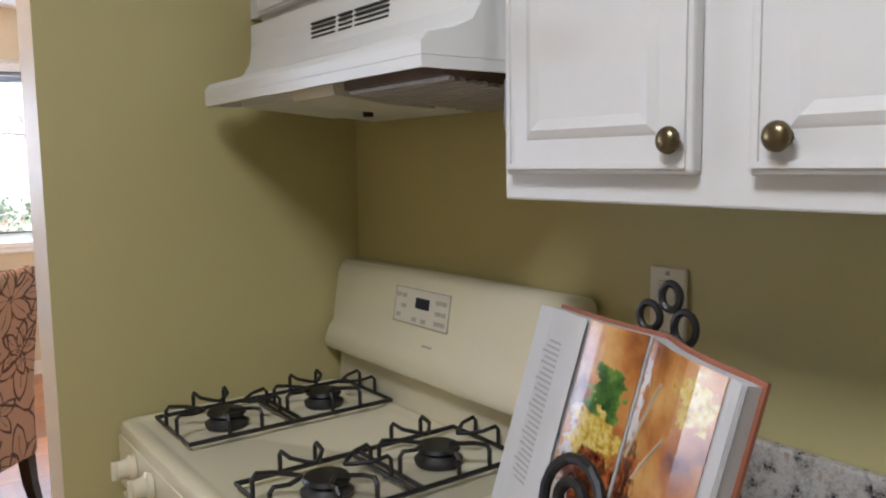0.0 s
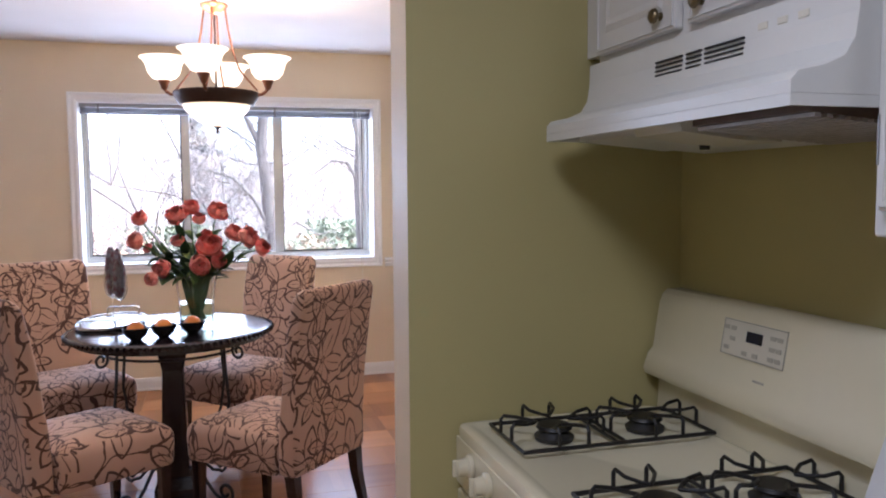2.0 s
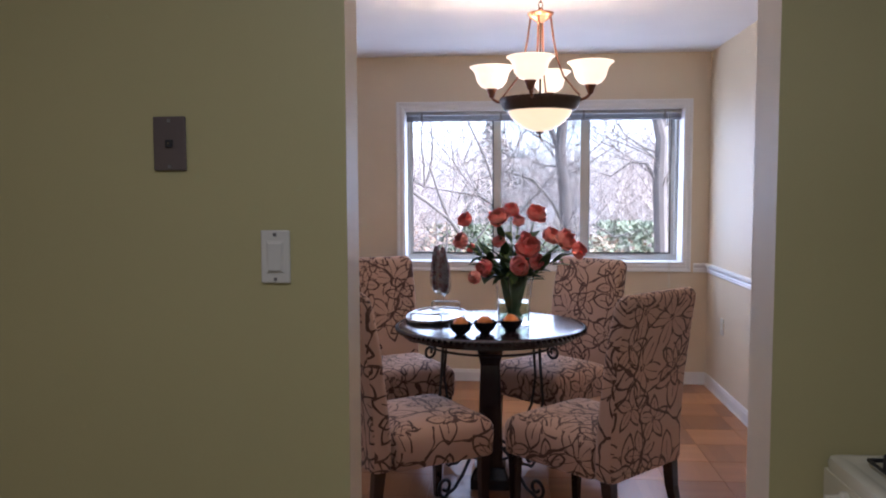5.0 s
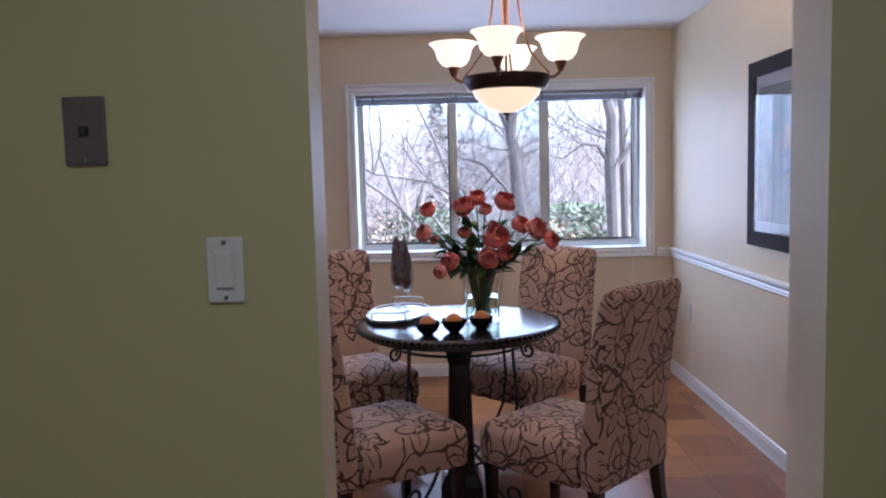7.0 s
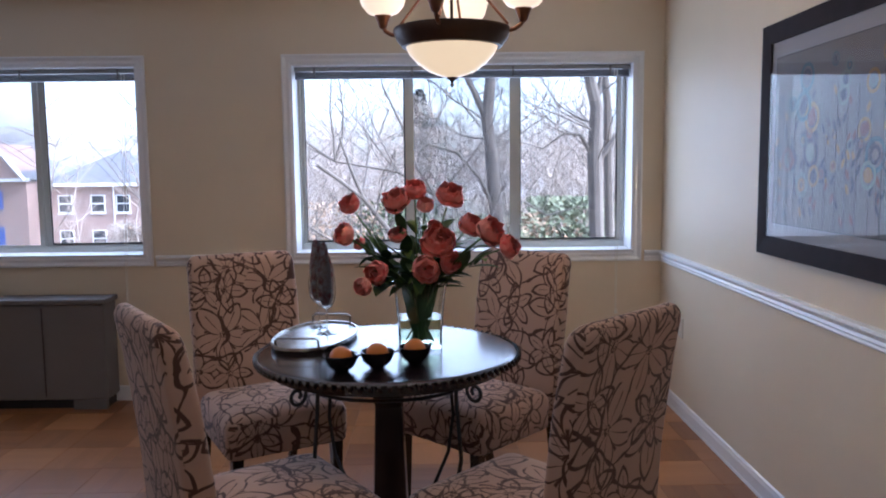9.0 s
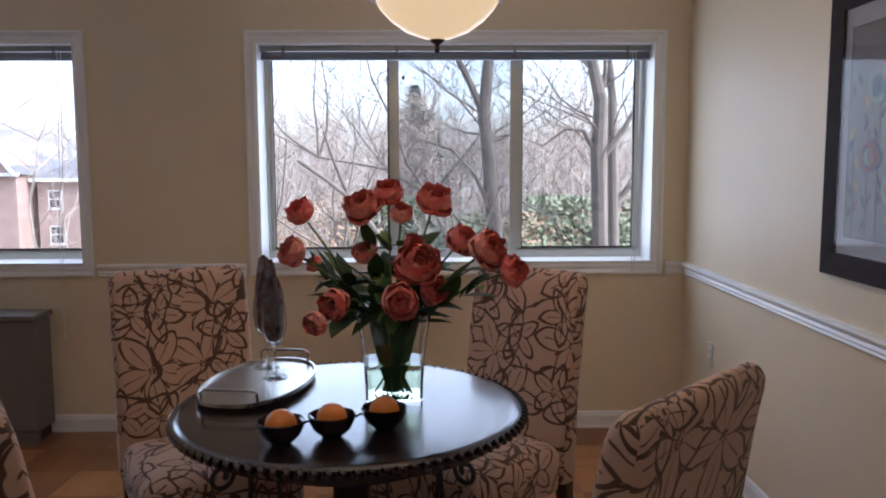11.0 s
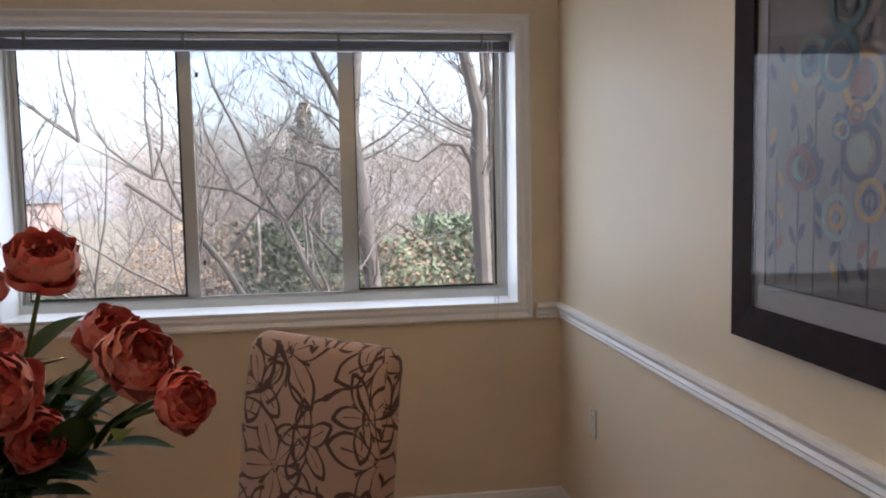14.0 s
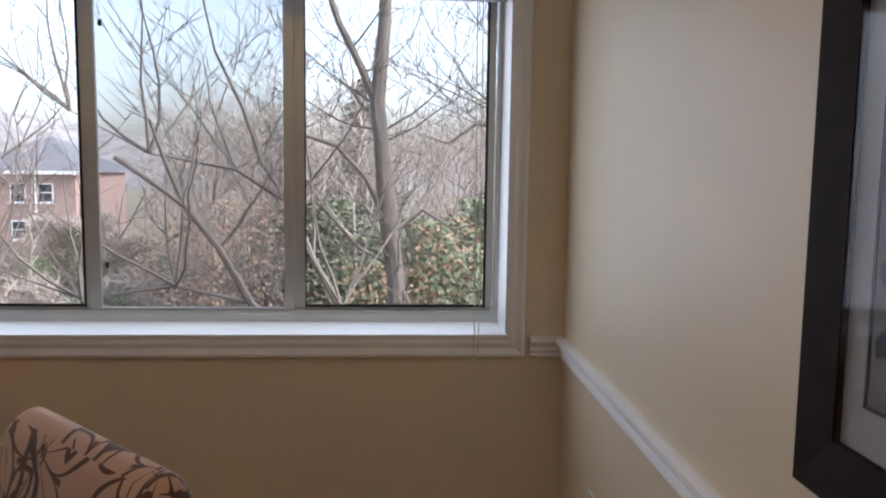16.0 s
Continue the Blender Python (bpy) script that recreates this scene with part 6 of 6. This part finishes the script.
# woods behind: many bare trees in one mesh
def copy_many(name, make, places, mat, label, category):
    """Joins moved copies of a few meshes into one object."""
    variants = []
    for bmv in make:
        bmv.verts.ensure_lookup_table()
        bmv.verts.index_update()
        variants.append((np.array([v.co[:] for v in bmv.verts]), [[v.index for v in f.verts] for f in bmv.faces]))
        bmv.free()
    verts, faces, off = [], [], 0
    for k, x, y, z, s, a in places:
        co, fs = variants[k]
        c, sn = math.cos(a), math.sin(a)
        q = np.stack((x + s * (co[:, 0] * c - co[:, 1] * sn), y + s * (co[:, 0] * sn + co[:, 1] * c), z + s * co[:, 2]), 1)
        verts.append(q)
        faces += [[i + off for i in f] for f in fs]
        off += len(co)
    me = bpy.data.meshes.new(name)
    me.from_pydata(np.concatenate(verts).tolist(), [], faces)
    me.materials.append(mat)
    return tagged(new(name, me), label, category, "", "stuff")


def wood_tree(seed):
    rn = random.Random(seed)
    limbs = []
    pts = [Vector((rn.uniform(-0.1, 0.1) * i * 0.3, rn.uniform(-0.1, 0.1) * i * 0.3, 1.1 * i)) for i in range(10)]
    limbs.append((pts, [0.075 * (1 - 0.085 * i) for i in range(10)], 5))
    for _ in range(17):
        i = rn.randrange(3, 10)
        a = rn.uniform(0, 6.28)
        branchy(rn, pts[i], (math.cos(a), math.sin(a), 0.8), rn.uniform(1.6, 3.6), 0.026, 2, limbs, spread=0.8, rise=0.03, twigs=5, sides=3, bend=0.3)
    return limbs_mesh(limbs)


def shrub(seed, leaf, count, r, h, wide=0.6):
    rn = random.Random(seed)
    bm = bmesh.new()
    for _ in range(count):
        a, f, zf = rn.uniform(0, 6.28), rn.random() ** 0.5, rn.random()
        rr = r * f * (1 - 0.65 * zf) * (0.8 + 0.3 * math.sin(3 * a + seed))
        c = Vector((rr * math.cos(a), rr * math.sin(a), h * zf))
        u = Vector((rn.uniform(-1, 1), rn.uniform(-1, 1), rn.uniform(-1, 1))).normalized() * leaf
        w = u.orthogonal() * wide
        bm.faces.new([bm.verts.new(c + q) for q in (-u, w, u, -w)])
    return bm


rnd = random.Random(77)
places = []
for _ in range(400):
    y = rnd.uniform(22, 50) if rnd.random() < 0.5 else rnd.uniform(50, 95)
    x = rnd.uniform(-0.20, 0.55) * y if rnd.random() < 0.8 else rnd.uniform(-0.9, -0.2) * y
    if -0.75 < x / y < -0.24 and y < 62 and rnd.random() < 0.85:
        continue
    places.append((rnd.randrange(4), x, y, GZ, rnd.uniform(0.60, 0.86), rnd.uniform(0, 6.28)))
# Woods and undergrowth both take the twig colour lightened for haze.
copy_many("far_woods", [wood_tree(s) for s in (1, 2, 3, 4)], places, M_HAZY_TWIG, "dense bare winter woods behind the garden", "woods")
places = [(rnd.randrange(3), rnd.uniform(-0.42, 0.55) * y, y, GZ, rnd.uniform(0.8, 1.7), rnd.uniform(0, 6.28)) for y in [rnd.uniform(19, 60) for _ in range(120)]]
copy_many("undergrowth", [shrub(s, 0.34, 900, 1.5, 2.2, 0.035) for s in (1, 2, 3)], [p for i, p in enumerate(places) if i % 3], M_HAZY_TWIG, "tangled brown undergrowth between the trees", "bushes")
copy_many("evergreen_shrubs", [shrub(s, 0.030, 5200, 1.4, 2.0) for s in (4, 5, 6)], [p for i, p in enumerate(places) if i % 6 == 0] + [(0, -6.5, 21, GZ, 1.2, 0), (1, -8.5, 22, GZ, 1.3, 2), (2, 0.2, 24, GZ, 2.1, 1), (1, -1.5, 26, GZ, 2.0, 1), (0, 1.6, 21, GZ, 2.7, 0), (1, 3.6, 23, GZ, 2.9, 1), (2, -1.2, 25, GZ, 2.8, 2), (0, 5.6, 24, GZ, 2.6, 0.5), (1, 7.4, 26, GZ, 2.8, 2.5)], M_BUSH, "olive-green evergreen shrubs", "bushes")
copy_many("autumn_shrubs", [shrub(s, 0.026, 1500, 1.5, 2.4) for s in (7, 8, 9)], [p for i, p in enumerate(places) if i % 6 == 3] + [(0, 0.6, 20, GZ, 1.9, 0), (1, 2.2, 20, GZ, 2.3, 2), (2, -4.0, 23, GZ, 2.2, 1), (1, -2.6, 22, GZ, 2.4, 0.7)], M_DRYLEAF, "shrubs with lingering orange leaves", "bushes")


def conifer(x, y, h, seed):
    rn = random.Random(seed)
    t = thing("conifer", "tall blue-green conifer among the bare trees", "tree")
    part("trunk", bar([(x, y, GZ), (x, y, GZ + h)], [0.2, 0.02], 6), M_BARK, t)
    bm = bmesh.new()
    for k in range(110):
        for j in range(5):
            f = rn.random() ** 1.2
            z = GZ + h * (0.12 + 0.88 * f)
            a, ln = rn.uniform(0, 6.28), (1 - f) * h * 0.52 * rn.uniform(0.6, 1.1) + 0.12
            for q in range(7):
                g = (q + 1) / 7
                c = Vector((x + ln * g * math.cos(a), y + ln * g * math.sin(a), z - 0.25 * ln * g * g))
                u = Vector((math.cos(a) * 0.25, math.sin(a) * 0.25, rn.uniform(-0.2, 0.1)))
                w = Vector((-math.sin(a), math.cos(a), rn.uniform(-0.3, 0.3))) * 0.24
                bm.faces.new([bm.verts.new(c + v) for v in (-u, w, u, -w)])
    part("crown", bm, M_PINE, t, "drooping blue-green needle boughs")


conifer(-0.85, 46, 11.0, 2)


# ---------- houses ----------
def house_window(parent, x, y, z, w, h, shutters):
    win = part("window", boxes((x - w / 2, x + w / 2, y - 0.06, y - 0.002, z, z + h)), M_WHITEWOOD, parent, "white-trimmed window")
    for i in (0, 1):
        part("pane", boxes((x - w / 2 + 0.10, x + w / 2 - 0.10, y - 0.075, y - 0.061, z + 0.10 + i * (h / 2 - 0.02), z + h / 2 - 0.02 + i * (h / 2 - 0.06))), M_DARKPANE, win)
    part("sill", boxes((x - w / 2 - 0.08, x + w / 2 + 0.08, y - 0.12, y - 0.062, z - 0.10, z - 0.002)), M_WHITEWOOD, win)
    if shutters:
        for s in (-1, 1):
            part("shutter", boxes((x + s * (w / 2 + 0.32) - 0.24, x + s * (w / 2 + 0.32) + 0.24, y - 0.05, y - 0.002, z, z + h)), M_BLUESHUT, win, "blue louvred shutter")


def house(label, x0, x1, y, depth, eaves, ridge, columns, storeys, shutters, gables=()):
    h = thing("brick_house", label, "house", None, "brick houses beyond the garden")
    part("wall", boxes((x0, x1, y, y + depth, GZ, eaves)), M_BRICK, h, "red brick wall")
    o = 0.45
    roof = bmesh.new()
    a = [roof.verts.new(p) for p in ((x0 - o, y - o, eaves + 0.2), (x1 + o, y - o, eaves + 0.2), (x1 + o, y + depth + o, eaves + 0.2), (x0 - o, y + depth + o, eaves + 0.2))]
    e = min(depth / 2, (x1 - x0) / 2.2)
    b = [roof.verts.new(p) for p in ((x0 + e, y + depth / 2, ridge), (x1 - e, y + depth / 2, ridge))]
    for f in ((a[0], a[1], b[1], b[0]), (a[2], a[3], b[0], b[1]), (a[1], a[2], b[1]), (a[3], a[0], b[0]), (a[3], a[2], a[1], a[0])):
        roof.faces.new(f)
    part("roof", roof, M_ROOF, h, "grey shingle hip roof")
    part("fascia", boxes((x0 - o, x1 + o, y - o - 0.05, y - o + 0.10, eaves - 0.02, eaves + 0.24)), M_WHITEWOOD, h, "white fascia board")
    for gx, gw, gh in gables:
        wall = bmesh.new()
        pts = ((gx - gw / 2, eaves + 0.26), (gx + gw / 2, eaves + 0.26), (gx, eaves + gh))
        f, bk = [wall.verts.new((px, y - o - 0.06, pz)) for px, pz in pts], [wall.verts.new((px, y + depth / 2, pz)) for px, pz in pts]
        wall.faces.new(f)
        for i in range(3):
            wall.faces.new((f[i], f[(i + 1) % 3], bk[(i + 1) % 3], bk[i]))
        g = part("gable", wall, M_BRICK, h, "brick gable with white barge boards")
        for s in (-1, 1):
            part("barge_board", bar([(gx + s * (gw / 2 + 0.35), y - o - 0.12, eaves + 0.12), (gx, y - o - 0.12, eaves + gh + 0.22)], 0.17, 4), M_WHITEWOOD, g)
    for r in range(storeys):
        z = eaves - 2.15 - r * 2.8
        for c in columns:
            house_window(h, c, y, z, 1.15, 1.45, shutters)
    part("downpipe", bar([(x1 - 2.9, y - 0.12, GZ), (x1 - 2.9, y - 0.12, eaves)], 0.06, 6), M_WHITEWOOD, h)


house("two-storey brick house with a white gable and blue shutters", -47.0, -31.6, 62, 11, 0.75, 4.4, (-45, -41.6, -38.2, -34.6), 2, True, ((-33.9, 4.2, 2.9), (-44, 4.2, 2.9)))
house("long brick house with a white eaves line behind bare trees", -31.0, -22.8, 64, 11, 0.3, 3.2, (-29.6, -27.0, -25.0), 2, False)
house("brick house far behind the woods", -12.5, -4.5, 84, 10, -0.6, 2.4, (-11, -8.5, -6), 2, False)


# ---------- parked cars ----------
def car(label, colour, x, y, turn):
    c = thing("parked_car", label, "car", pose(x, y, GZ + 0.03, 0, 0, turn), "parked cars")
    paint = surface("car paint " + label[:6], colour, 0.25, vary=0.03, bump=0, coat=0.6)
    secs = []
    for u, z0, z1, w in ((-2.15, 0.45, 0.72, 0.66), (-2.0, 0.30, 0.90, 0.80), (-1.2, 0.25, 0.95, 0.86), (0.0, 0.25, 0.96, 0.87), (1.2, 0.25, 0.88, 0.86), (1.95, 0.30, 0.75, 0.80), (2.15, 0.42, 0.62, 0.66)):
        secs.append([(u, -w, z0), (u, w, z0), (u, w, (z0 + z1) / 2 + 0.05), (u, w * 0.93, z1), (u, -w * 0.93, z1), (u, -w, (z0 + z1) / 2 + 0.05)])
    part("body", loft(secs), paint, c, smooth=True)
    cab = part("cabin", loft([[(u0, -w, z), (u1, -w, z), (u1, w, z), (u0, w, z)] for z, u0, u1, w in ((0.955, -1.7, 0.95, 0.78), (1.38, -1.15, 0.25, 0.62), (1.44, -1.0, 0.10, 0.55))]), paint, c)
    for s in (-1, 1):
        part("side_window", loft([[(-1.35, s * 0.768, 1.02), (0.62, s * 0.768, 1.02), (0.18, s * 0.656, 1.34), (-1.08, s * 0.656, 1.34)], [(-1.35, s * 0.778, 1.02), (0.62, s * 0.778, 1.02), (0.18, s * 0.666, 1.34), (-1.08, s * 0.666, 1.34)]]), M_DARKPANE, cab)
        for u in (-1.35, 1.35):
            w = turned(((0.20, -0.09), (0.31, -0.09), (0.32, 0.0), (0.31, 0.09), (0.20, 0.09)), 20)
            bmesh.ops.transform(w, matrix=Matrix.Translation((u, s * 0.79, 0.32)) @ Matrix.Rotation(radians(90), 4, "X"), verts=w.verts)
            wh = part("wheel", w, M_DARKSLOT, c, "black tyre")
            rm = turned(((0, -0.05), (0.2, -0.05), (0.2, 0.05), (0, 0.05)), 16)
            bmesh.ops.transform(rm, matrix=Matrix.Translation((u, s * 0.79, 0.32)) @ Matrix.Rotation(radians(90), 4, "X"), verts=rm.verts)
            part("rim", rm, M_HINGE, wh, "grey alloy rim")


car("white saloon car parked behind the trees", (0.7, 0.7, 0.72), -4.6, 43.0, 8)
car("silver blue saloon car parked behind the trees", (0.25, 0.32, 0.42), -8.6, 44.6, -5)
car("pale grey saloon car parked behind the trees", (0.5, 0.5, 0.5), 0.6, 45.2, 12)

# ---------- parquet blocks ----------
tile_me = mesh_of("parquet_block", rounded(boxes((-0.1445, 0.1445, -0.1445, 0.1445, -0.007, 0.0)), 0.0012, 1), M_PARQUET)
floor_ob = bpy.data.objects["floor"]
for i in range(-16, 6):
    for j in range(0, 16):
        x, y = 0.02 + i * 0.290, PART_Y0 + 0.06 + 0.145 + j * 0.290
        if x > EAST + 0.1 or x < -3.95 or y > WIN_Y + 0.12:
            continue
        t = new("parquet_block", tile_me)
        t.parent = floor_ob
        t.location, t.rotation_euler = (x, y, 0.0), (0, 0, radians(90) * ((i + j) % 2))
